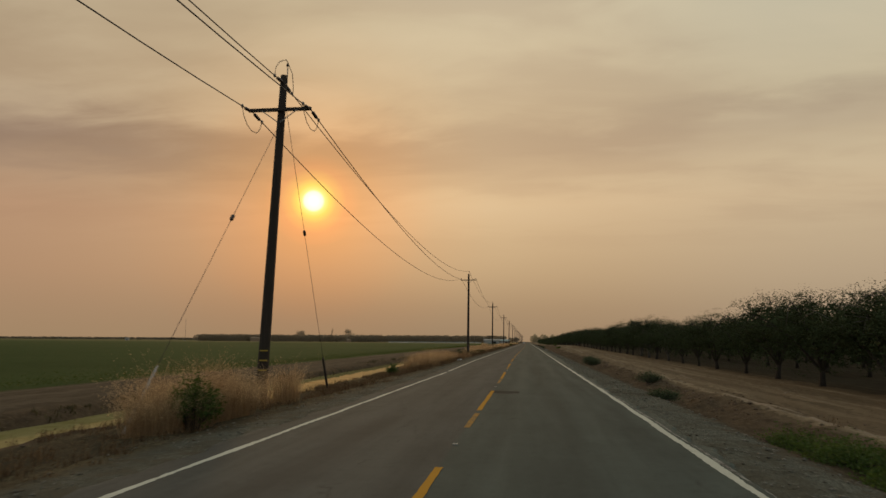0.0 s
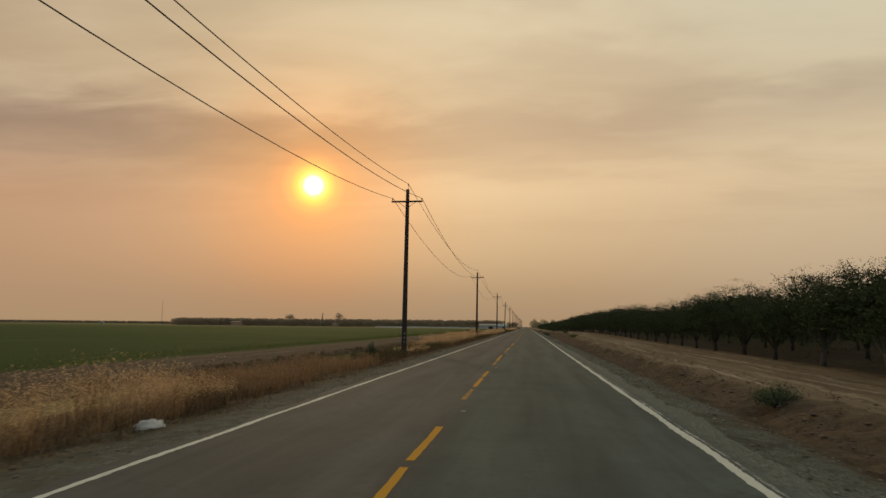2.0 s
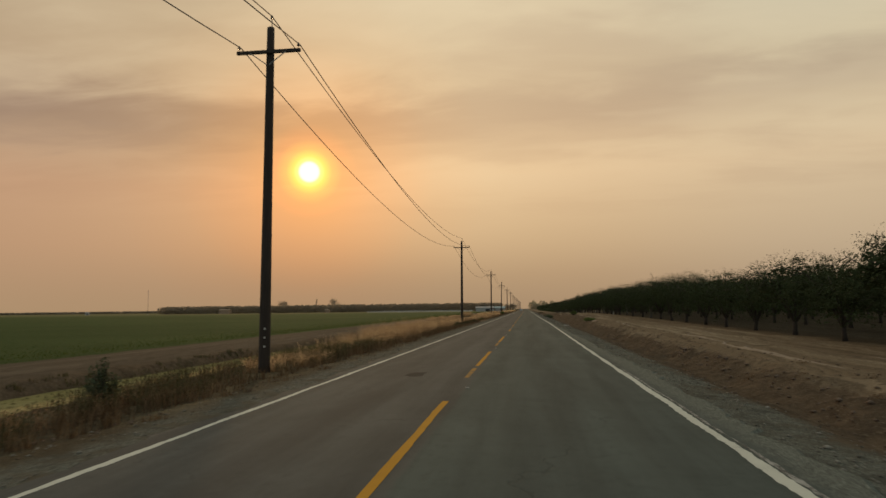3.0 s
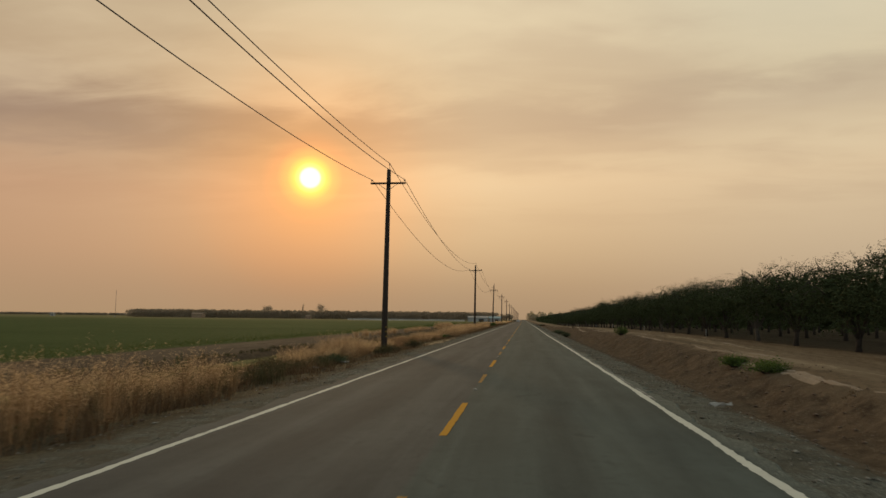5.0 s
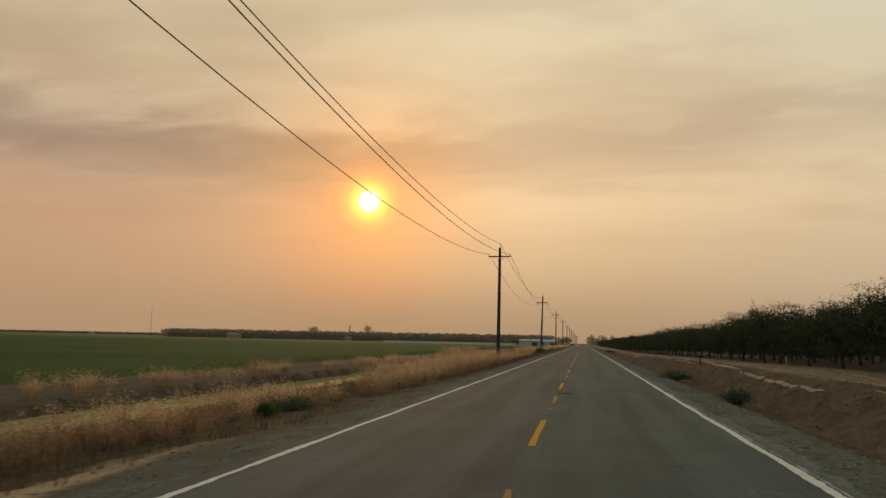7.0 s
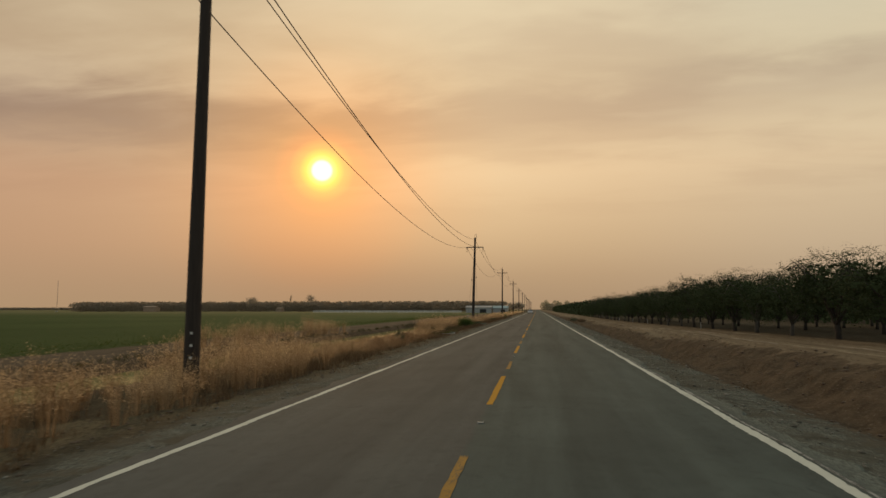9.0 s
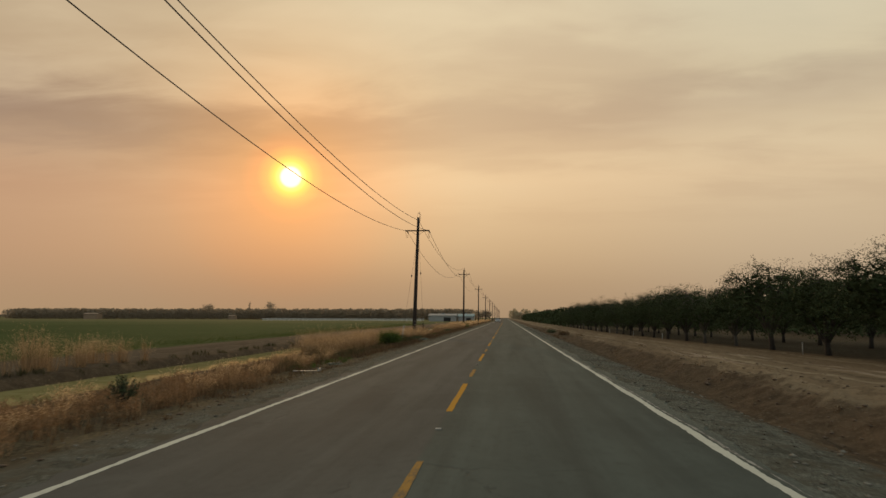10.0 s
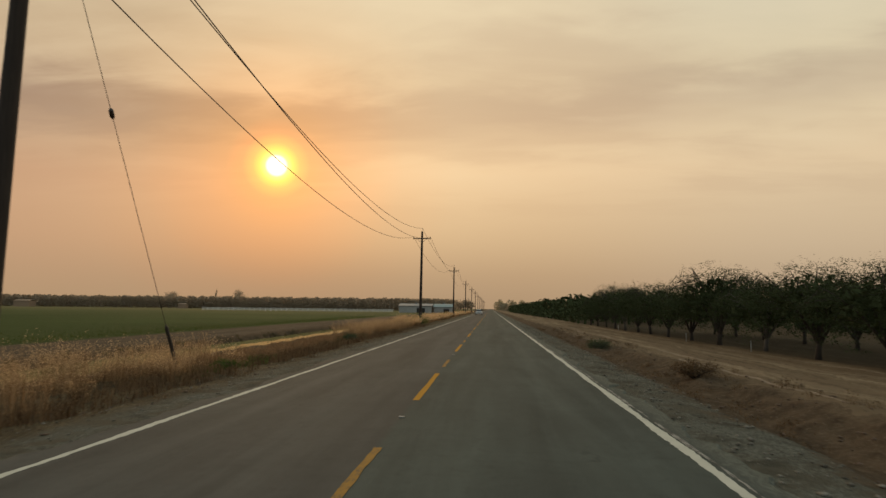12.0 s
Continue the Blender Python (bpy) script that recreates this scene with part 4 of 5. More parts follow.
far_trees("inner_orchard", [(ROW_X + 6.4 * r_ + rng.normal(0, 0.2), FIRST_Y + STEP_Y * k, rng.uniform(3.7, 4.4), 3.1) for r_ in range(4, 7) for k in range(0, 70)], LEAF, 100, 0.9, "inner rows of dark green almond trees", "trees")
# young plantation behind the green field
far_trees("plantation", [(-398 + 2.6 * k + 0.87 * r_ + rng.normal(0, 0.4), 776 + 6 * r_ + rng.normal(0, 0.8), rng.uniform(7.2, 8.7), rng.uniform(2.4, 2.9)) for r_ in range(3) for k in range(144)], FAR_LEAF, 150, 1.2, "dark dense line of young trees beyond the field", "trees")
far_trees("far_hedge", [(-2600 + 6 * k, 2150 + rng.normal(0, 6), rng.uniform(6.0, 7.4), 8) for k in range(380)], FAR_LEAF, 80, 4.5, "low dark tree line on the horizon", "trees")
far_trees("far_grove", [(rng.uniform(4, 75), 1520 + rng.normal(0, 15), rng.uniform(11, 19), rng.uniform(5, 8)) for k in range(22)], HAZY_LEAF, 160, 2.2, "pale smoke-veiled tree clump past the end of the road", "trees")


# ---------------------------------------------------------------- dry grass and weeds
def blades(cx, cy, h, r, n, gen, heads, width):
    """Bent straw blades round each centre, with loose seed heads; all arrays are one entry a tuft."""
    k = len(cx)
    bx = np.repeat(cx, n) + gen.normal(0, 1, k * n) * np.repeat(r, n) * 0.5
    by = np.repeat(cy, n) + gen.normal(0, 1, k * n) * np.repeat(r, n) * 0.5
    hh = np.repeat(h, n) * gen.uniform(0.55, 1.05, k * n)
    bz = ground_z(bx, by) - 0.02
    a = gen.random(k * n) * 2 * math.pi
    bend = hh * gen.uniform(0.12, 0.85, k * n)
    fx, fy = np.cos(a) * bend, np.sin(a) * bend
    sx, sy = -np.sin(a) * width, np.cos(a) * width
    p0 = np.stack([bx - sx, by - sy, bz], -1)
    p1 = np.stack([bx + sx, by + sy, bz], -1)
    p2 = np.stack([bx + fx * 0.35 + sx * 0.8, by + fy * 0.35 + sy * 0.8, bz + hh * 0.62], -1)
    p3 = np.stack([bx + fx * 0.35 - sx * 0.8, by + fy * 0.35 - sy * 0.8, bz + hh * 0.62], -1)
    p4 = np.stack([bx + fx, by + fy, bz + hh], -1)
    v = np.stack([p0, p1, p2, p3, p4], 1).reshape(-1, 3)
    o = np.arange(k * n)[:, None] * 5
    f = (o + [0, 1, 2, 3], o + [3, 2, 4])
    pick = np.nonzero(gen.random(k * n) < 0.85)[0]
    pts = []
    for j in range(heads):
        u = gen.uniform(-0.35, 1.0, len(pick))[:, None]
        pts.append(p2[pick] + (p4[pick] - p2[pick]) * u + gen.normal(0, 0.05, (len(pick), 3)))
    return (v, f), (np.concatenate(pts) if pts else np.zeros((0, 3)))


def off_anchor(x, y):
    """True away from the trodden ground round a guy wire's anchor."""
    return np.hypot((x + 7.4) / 1.3, (y - 328.2) / 2.4) > 1


def tufts(name, areas, mat, label, n, heads, seed, width=0.011, tall=1.0):
    """areas: (y0, y1, x0, x1, tufts a square metre, height)."""
    gen = np.random.default_rng(seed)
    X, Y, H = [], [], []
    for y0, y1, x0, x1, dens, h in areas:
        k = int((y1 - y0) * (x1 - x0) * dens)
        x, y = gen.uniform(x0, x1, k), gen.uniform(y0, y1, k)
        thick = 0.5 + 0.5 * wave(x * 0.35 + 3, y * 0.22)
        keep = (gen.random(k) < np.clip(1.9 * thick - 0.25, 0.06, 1)) & off_anchor(x, y)
        edge = np.minimum(np.minimum(y - y0, y1 - y), 2.0) / 2.0
        x, y, t, e = x[keep], y[keep], thick[keep], edge[keep]
        X.append(x), Y.append(y), H.append(h * tall * (0.55 + 0.35 * t + 0.25 * gen.random(len(x))) * (0.6 + 0.4 * e))
    X, Y, H = np.concatenate(X), np.concatenate(Y), np.concatenate(H)
    (v, f), pts = blades(X, Y, H, 0.14 + 0.20 * H, n, gen, heads, width)
    tagged(mesh_object(name, v, f, mat), label, "grass" if mat is WEED else "dry grass", kind="stuff")
    if len(pts):
        v, f = leaf_cloud(pts, gen.uniform(0.035, 0.075, len(pts)), gen, -0.2, True)
        tagged(mesh_object("seed_heads", v, f, mat), "feathery dry weed tops", "grass" if mat is WEED else "dry grass", kind="stuff")


def oat_clumps(areas, seed, n, heads, width, size):
    """Fanned clumps of wild oat with drooping plumes. areas: (y0, y1, x0, x1, clumps a square metre, height)."""
    gen = np.random.default_rng(seed)
    X, Y, H = [], [], []
    for y0, y1, x0, x1, dens, h in areas:
        k = int((y1 - y0) * (x1 - x0) * dens)
        x, y = gen.uniform(x0, x1, k), gen.uniform(y0, y1, k)
        swell = 0.5 + 0.5 * wave(x * 0.5 + 3, y * 0.33)
        keep = (gen.random(k) < np.clip(-0.12 + 1.75 * swell, 0.03, 1)) & off_anchor(x, y)
        ends = np.clip(np.minimum(y - y0, y1 - y) / 1.5, 0.0, 1.0)
        X.append(x[keep]), Y.append(y[keep])
        H.append((h * (0.60 + 0.42 * swell + 0.42 * gen.random(k)) * (0.6 + 0.4 * ends))[keep])
    X, Y, H = np.concatenate(X), np.concatenate(Y), np.concatenate(H)
    k, m = len(X), len(X) * n
    c = lambda a: np.repeat(a, n)
    ang, q = gen.random(m) * 2 * math.pi, np.sqrt(gen.random(m))
    r0 = c(0.10 + 0.08 * H) * q
    hh = c(H) * gen.uniform(0.55, 1.06, m) * (1.0 - 0.25 * q ** 2)
    lean = hh * (0.10 + 0.42 * q) * gen.uniform(0.4, 1.3, m)
    ca, sa = np.cos(ang), np.sin(ang)
    bx, by = c(X) + ca * r0, c(Y) + sa * r0
    bz = ground_z(bx, by) - 0.02
    droop = gen.uniform(0.0, 0.14, m) * hh
    wx, wy = -sa * width, ca * width
    root = np.stack([bx, by, bz], -1)
    mid = np.stack([bx + ca * lean * 0.42, by + sa * lean * 0.42, bz + hh * 0.66], -1)
    tip = np.stack([bx + ca * (lean + droop), by + sa * (lean + droop), bz + hh - droop * 0.5], -1)
    side = np.stack([wx, wy, np.zeros(m)], -1)
    v = np.stack([root - side, root + side, mid + side * 0.7, mid - side * 0.7, tip], 1).reshape(-1, 3)
    o = np.arange(m)[:, None] * 5
    tagged(mesh_object("tall_dry_grass", v, (o + [0, 1, 2, 3], o + [3, 2, 4]), STALK), "tall clumps of bleached wild oat grass along the roadside", "dry grass", kind="stuff")
    # plumes: slim spikelets hung loosely round the upper half of each stalk
    u = gen.uniform(-0.25, 1.0, (m, heads, 1))
    P = mid[:, None] + (tip - mid)[:, None] * u + gen.normal(0, 0.035, (m, heads, 3)) * (1.3 - 0.7 * u)
    P = P.reshape(-1, 3)
    d = np.repeat((tip - mid) / np.linalg.norm(tip - mid, axis=1, keepdims=True), heads, 0) + gen.normal(0, 0.55, P.shape)
    d[:, 2] -= 0.35
    d /= np.linalg.norm(d, axis=1, keepdims=True)
    s = np.cross(d, gen.normal(size=P.shape))
    s /= np.linalg.norm(s, axis=1, keepdims=True)
    L = gen.uniform(0.6, 1.4, (len(P), 1)) * size
    v = np.stack([P - d * L * 0.5, P + s * L * 0.13, P + d * L * 0.5], 1)
    v[:, 1] += d * L * 0.1
    v[:, 2] -= s * L * 0.10
    tagged(mesh_object("seed_heads", v.reshape(-1, 3), np.arange(len(P))[:, None] * 3 + [0, 1, 2], OAT), "feathery pale seed heads of dry grass", "dry grass", kind="stuff")


oat_clumps([
    (53.5, 71, -9.0, -5.9, 2.8, 1.40), (103, 108, -8.6, -6.6, 2.2, 0.75), (110, 122, -9.5, -7.0, 1.3, 0.9), (122, 152, -10.5, -6.3, 2.3, 1.40), (161.5, 166, -9.4, -7.7, 3.5, 0.95), (167, 174, -9.8, -7.5, 4.2, 1.30), (174, 183, -9.8, -8.1, 2.2, 0.95)],
    5, 44, 7, 0.0044, 0.047)
oat_clumps([(13.2, 17.6, -7.6, -5.9, 11.0, 1.62), (18.2, 22.6, -7.9, -6.2, 10.0, 1.52)], 15, 60, 10, 0.0036, 0.034)
oat_clumps([
    (213, 222, -7.9, -6.2, 3.0, 1.30), (204, 256, -17.0, -15.6, 1.2, 0.80), (276, 303, -17.8, -16.2, 1.8, 1.45), (193, 212, -10.4, -7.4, 1.6, 0.85), (222, 258, -10.6, -6.3, 2.4, 1.38), (272, 306, -10.0, -7.0, 0.5, 0.75), (258, 272.5, -10.4, -6.0, 2.4, 1.35), (307, 330, -10.8, -8.5, 3.4, 1.55), (328, 345, -10.6, -7.1, 3.0, 1.35), (345, 351, -10.8, -8.2, 2.6, 1.2), (374, 396, -10.4, -6.9, 1.9, 1.35)],
    7, 44, 6, 0.0046, 0.048)
oat_clumps([(402, 470, -11, -7.0, 0.9, 1.25), (470, 640, -11, -7.5, 0.45, 1.3)], 6, 26, 4, 0.016, 0.2)
tufts("rusty_grass", [(71, 86, -9.2, -5.9, 8.0, 0.95), (86, 96, -9.8, -7.6, 3.5, 0.5), (150, 162, -10.2, -7.3, 3.5, 0.45), (181, 201, -10.4, -7.4, 5.0, 0.80), (201, 213, -10.0, -7.2, 4.0, 0.42), (272, 292, -9.8, -6.3, 4.5, 0.55), (292, 307, -10.4, -7.4, 3.5, 0.42), (345, 374, -10.6, -7.2, 3.5, 0.42)], RUST, "rusty brown dry grass on the canal bank", 24, 3, 18, 0.0045)
tufts("brown_weeds", [
    (-20, 60, -10.0, -5.6, 3.0, 0.26), (60, 400, -10.8, -5.6, 3.0, 0.28), (24, 53, -9.4, -5.9, 8.0, 0.36), (86, 118, -9.5, -6.0, 5.0, 0.55), (-10, 400, -5.7, -4.9, 1.8, 0.14), (53, 72, -6.6, -5.3, 6.0, 0.5), (118, 150, -7.2, -5.2, 7, 0.55), (146, 170, -11.2, -6.4, 4.5, 0.42), (188, 200, -10.4, -7.2, 3.0, 0.5), (256, 272, -7.0, -5.6, 6, 0.5), (295, 330, -8.4, -5.8, 5.5, 0.45),
    (5, 14, -10.0, -5.6, 4.5, 0.32), (314, 348, -8.0, -5.8, 7, 0.45), (348, 380, -7.4, -5.7, 7, 0.45), (100, 186, -11.6, -9.6, 4.0, 0.7), (120, 400, -11.6, -10.8, 2.0, 0.3)], BROWN_STRAW, "short brown dead weeds on the ditch bank", 12, 1, 8, 0.0075)
tufts("brown_weeds", [(-10, 330, 6.4, 9.0, 0.16, 0.12), (330, 400, 5.8, 9.2, 0.8, 0.22)], BROWN_STRAW, "sparse dead weeds on the dirt bank", 16, 2, 9, 0.005)
tufts("olive_weeds", [(296, 312, -9.2, -6.4, 1.6, 0.6), (84, 118, -9.8, -6.1, 2.2, 0.85), (150, 158, -9.8, -6.4, 2.2, 0.9), (144, 168, -10, -6.4, 1.6, 0.6), (186, 196, -9, -6.4, 1.2, 0.7), (360, 372, -8, -6.4, 1.4, 0.6)], OLIVE, "dusty olive weed stalks among the dead grass", 18, 6, 14, 0.006)
tufts("green_weeds", [(296, 302, -7.4, -6.0, 5, 0.25), (344, 352, -7.6, -6.4, 4, 0.3)], WEED, "low green weeds at the edge of the gravel", 22, 3, 12, 0.010)
tufts("canal_fringe", [(-20, 60, -13.2, -12.7, 4, 0.18), (60, 150, -14.4, -13.8, 4, 0.2), (150, 260, -15.4, -14.8, 4, 0.25), (260, 420, -16.4, -15.8, 4, 0.3)], OLIVE, "dark weeds fringing the far canal bank", 12, 0, 10, 0.016)


def build_crop():
    gen = np.random.default_rng(21)
    n = 60000
    y = gen.uniform(-10, 470, n)
    x = -8.6 + canal_mid(y) + 0.5 * wave(y * 0.13, y * 0.21) - np.abs(gen.exponential(2.2, n))
    P = np.stack([x, y, ground_z(x, y) + gen.uniform(0.0, 0.22, n)], -1)
    v, f = leaf_cloud(P, gen.uniform(0.06, 0.11, n), gen, 0.6, True)
    tagged(mesh_object("crop", v, f, CROP), "low green alfalfa crop filling the field", "crop", kind="stuff")


build_crop()


def build_shrub(x, y, r, h, mat, label, leaves=900, size=0.09, seed=1, name="shrub", stalky=False):
    gen = np.random.default_rng(seed)
    z = float(ground_z(x, y))
    s = thing(name, x, y, z, label, "shrub", "roadside shrubs")
    stems, P = [], []
    k = 60
    for i in range(k):
        a, q = 2 * math.pi * gen.random(), r * math.sqrt(gen.random())
        top = h * (0.5 + 0.5 * gen.random()) * (1 - 0.45 * (q / r) ** 2)
        tip = Vector((math.cos(a) * q, math.sin(a) * q, top))
        mid = Vector((tip.x * 0.45, tip.y * 0.45, top * 0.55))
        stems.append(tube([(tip.x * 0.1, tip.y * 0.1, -0.05), mid, tip], [0.012, 0.008, 0.003], 4, False))
        m = leaves // k
        u = gen.random(m) ** 0.7
        B = np.array(mid)[None] * (1 - u[:, None]) + np.array(tip)[None] * u[:, None]
        P.append(B + gen.normal(0, (0.05 if stalky else 0.13) * max(r, 0.3), (m, 3)))
    P = np.concatenate(P)
    P[:, 2] = np.abs(P[:, 2]) + 0.02
    v, f = merged(stems)
    mesh_object("woody_base", v, f, BARK, s)
    v, f = leaf_cloud(P, size * gen.uniform(0.6, 1.4, len(P)), gen, single=True)
    mesh_object("foliage", v, f, mat, s)


RIGHT_SHRUBS = [
    (7.0, 63.2, 0.95, 0.85, SAGE, "round grey-green tumbleweed at the edge of the gravel"), (7.6, 72.0, 0.7, 0.5, SAGE, "low grey-green weed on the dirt bank"),
    (6.5, 10.4, 0.9, 0.40, WEED, "spreading green weed at the edge of the gravel"), (6.7, 12.4, 0.95, 0.42, WEED, "spreading green weed at the edge of the gravel"), (6.5, 14.4, 0.8, 0.38, WEED, "spreading green weed at the edge of the gravel"),
    (5.9, 24.6, 0.6, 0.35, SAGE, "low grey-green weed in the gravel"), (7.3, 35.5, 0.7, 0.55, SAGE, "grey-green weed at the edge of the gravel"),
    (6.05, 214.2, 0.65, 0.65, SAGE, "round grey-green tumbleweed at the foot of the bank"), (5.95, 229.5, 1.0, 0.45, SAGE, "spreading grey-green weed on the bank"),
    (8.7, 188.5, 0.6, 0.75, WEED, "small leafy green bush on top of the bank"), (8.25, 155.4, 0.75, 0.28, WEED, "low green weeds on the orchard's edge"), (8.2, 158.5, 0.55, 0.30, WEED, "low green weeds on the orchard's edge"),
    (7.4, 346.5, 0.75, 0.45, BROWN_STRAW, "dead brown tumbleweed on the bank"), (7.2, 362.5, 0.8, 0.5, SAGE, "low grey-green weed beside the gravel")]
LEFT_SHRUBS = [
    (-7.0, 320.4, 0.95, 0.70, OLIVE, "spreading dusty dark weed on the verge"), (-7.2, 323.6, 1.05, 0.75, OLIVE, "spreading dusty dark weed on the verge"),
    (-6.6, 171.5, 0.6, 0.40, OLIVE, "low dusty dead weed on the verge"), (-7.0, 174.6, 0.8, 0.5, OLIVE, "spreading dusty weed at the pole's foot"), (-6.4, 180.5, 0.7, 0.45, OLIVE, "low dusty dead weed on the verge"), (-6.5, 327.8, 0.7, 0.45, SAGE, "grey-green weed beside the guy anchor"), (-6.9, 331.0, 0.8, 0.5, OLIVE, "dark dusty weed on the verge"),
    (-6.0, 14.0, 0.62, 1.32, WEED, "leafy green weed among tall dry grass"), (-7.0, 317.2, 1.0, 1.25, WEED, "dense leafy green bush on the verge"), (-7.4, 347.5, 0.5, 0.35, WEED, "bright green weed by the guy anchor"),
    (-8.2, 411.0, 1.7, 1.3, WEED, "large dark green bush at the roadside"), (-8.6, 405.0, 0.9, 0.9, WEED, "leafy green bush at the roadside"), (-8.8, 470.0, 2.0, 1.5, WEED, "large green bush at the roadside"),
    (-7.1, 163.5, 0.7, 0.45, SAGE, "low grey-green weed on the verge"), (-7.3, 205.5, 0.35, 0.35, WEED, "small bright green weed on the verge"), (-7.2, 207.0, 0.7, 0.4, SAGE, "low grey-green weed on the verge"),
    (-7.4, 42.5, 0.42, 0.85, WEED, "tall green weed on the canal bank"), (-7.6, 88.0, 0.35, 1.1, SAGE, "tall dark weed stalks"), (-8.4, 95.0, 0.4, 1.3, SAGE, "tall dark weed stalks"),
    (-8.0, 152.0, 0.45, 1.25, SAGE, "tall dark weed stalks"), (-8.0, 275.0, 0.2, 0.6, OLIVE, "tall dark weed stalks among dry grass"), (-7.9, 286.0, 0.4, 0.9, SAGE, "tall dark weed stalks"), (-7.1, 366.0, 0.5, 0.5, SAGE, "low weed on the verge")]
for n_, (x_, y_, r_, h_, m_, l_) in enumerate(RIGHT_SHRUBS + LEFT_SHRUBS):
    build_shrub(x_, y_, r_, h_, m_, l_, 5000 if r_ > 0.8 else 900 if h_ > 2.2 * r_ else 2400, 0.085 if h_ > 1.2 else 0.062, 50 + n_, stalky=h_ > 2.2 * r_)


# ---------------------------------------------------------------- loose stones, clods, litter
def scatter(name, areas, mat, label, seed):
    """Small angular stones lying on the ground: areas of (y0, y1, x0, x1, count, size)."""
    gen = np.random.default_rng(seed)
    V, F, o = [], [], 0
    form = np.array([(1, 0, 0), (0, 1, 0), (-1, 0, 0), (0, -1, 0), (0, 0, 0.8), (0, 0, -0.6)])
    tri = np.array([(0, 1, 4), (1, 2, 4), (2, 3, 4), (3, 0, 4), (1, 0, 5), (2, 1, 5), (3, 2, 5), (0, 3, 5)])
    for y0, y1, x0, x1, n, s in areas:
        x, y = gen.uniform(x0, x1, n), gen.uniform(y0, y1, n)
        size = s * np.minimum(gen.lognormal(0, 0.5, n), 2.5)
        v = form[None] * gen.uniform(0.6, 1.3, (n, 6, 1)) * size[:, None, None]
        v[:, :, 2] *= 0.55
        a = gen.random(n) * 6.3
        c, sn = np.cos(a)[:, None], np.sin(a)[:, None]
        vx, vy = v[:, :, 0] * c - v[:, :, 1] * sn, v[:, :, 0] * sn + v[:, :, 1] * c
        V.append(np.stack([vx + x[:, None], vy + y[:, None], v[:, :, 2] + (ground_z(x, y) + size * 0.2)[:, None]], -1).reshape(-1, 3))
        F.append((tri[None] + (np.arange(n) * 6)[:, None, None] + o).reshape(-1, 3))
        o += n * 6
    return tagged(mesh_object(name, np.concatenate(V), np.concatenate(F), mat), label, "stones", kind="stuff")


scatter("gravel", [(-5, 400, 4.15, 5.7, 7000, 0.018), (-5, 400, -5.5, -3.95, 6000, 0.018), (-5, 400, 4.3, 6.0, 6000, 0.025), (-5, 400, -5.8, -4.1, 4000, 0.017)], PEBBLE, "loose grey gravel on the road shoulders", 3)
scatter("earth_clods", [(-5, 400, 5.6, 9.6, 7000, 0.029), (90, 300, 6.0, 8.8, 1000, 0.028), (-5, 400, -10.0, -5.2, 4000, 0.026), (-5, 400, -6.4, -4.7, 3500, 0.024), (55, 110, 6.9, 8.0, 420, 0.05), (110, 400, 6.9, 8.2, 1000, 0.040), (20, 60, 7.0, 8.2, 300, 0.05)], CLOD, "brown clods on the dirt bank", 4)


def litter_sheet(x, y, w, d, rz, colour, label):
    bm = bmesh.new()
    bmesh.ops.create_grid(bm, x_segments=5, y_segments=4, size=0.5)
    gen = random.Random(int(y * 10))
    for v in bm.verts:
        v.co = Vector((v.co.x * w, v.co.y * d, gen.uniform(0.0, 0.10)))
    bmesh.ops.solidify(bm, geom=bm.faces[:], thickness=0.006)
    me = bpy.data.meshes.new("litter")
    bm.to_mesh(me)
    bm.free()
    me.materials.append(colour)
    ob = new("litter", me)
    ob.matrix_basis = pose(x, y, float(ground_z(x, y)) + 0.03, 0, 0, rz)
    tagged(ob, label, "litter")


PAPER = plain("dirty_white_plastic", (0.48, 0.45, 0.40), 0.5, 0.0, 20)
litter_sheet(-7.2, 165.5, 0.45, 0.18, 30, PAPER, "crumpled white plastic scrap on the verge")
litter_sheet(-7.0, 161.0, 0.75, 0.06, -25, PAPER, "thin pale strip of rubbish on the verge")
litter_sheet(5.3, 149.6, 0.55, 0.05, 20, PAPER, "thin white strip on the dirt bank")


def broken_strip(x, y):
    """A snapped plastic lath: a long piece and a short bent end."""
    p = thing("plastic_strip", x, y, float(ground_z(x, y)) + 0.02, "snapped white plastic strip lying on the shoulder", "litter", rz=8)
    part("long_piece", boxed(-0.42, 0, 0.015, 0.84, 0.045, 0.02, bevel=0.004), PAPER, p)
    part("bent_end", boxed(0.03, 0.05, 0.05, 0.05, 0.20, 0.10, Matrix.Rotation(radians(-18), 4, "Z"), bevel=0.006), PAPER, p)


broken_strip(-5.35, 293.4)
NETTING = plain("faded_green_netting", (0.075, 0.095, 0.072), 0.9, 0.0, 25, 0.6, 0.9, 0.03)


def build_heap(x, y, w, d, h, mat=NETTING, name="netting_heap", label="low heap of faded green netting on the verge", category="netting heap"):
    bm = bmesh.new()
    bmesh.ops.create_uvsphere(bm, u_segments=30, v_segments=16, radius=1.0)
    for v in bm.verts:
        n = 1 + 0.32 * noise.noise(v.co * 3.1) + 0.22 * noise.noise(v.co * 9)
        v.co = Vector((v.co.x * w * n, v.co.y * d * n, max(v.co.z, -0.1) * h * n))
    ob = part(name, bm, mat, None, "", True)
    ob.matrix_basis = pose(x, y, float(ground_z(x, y)), 0, 0, 20)
    tagged(ob, label, category)


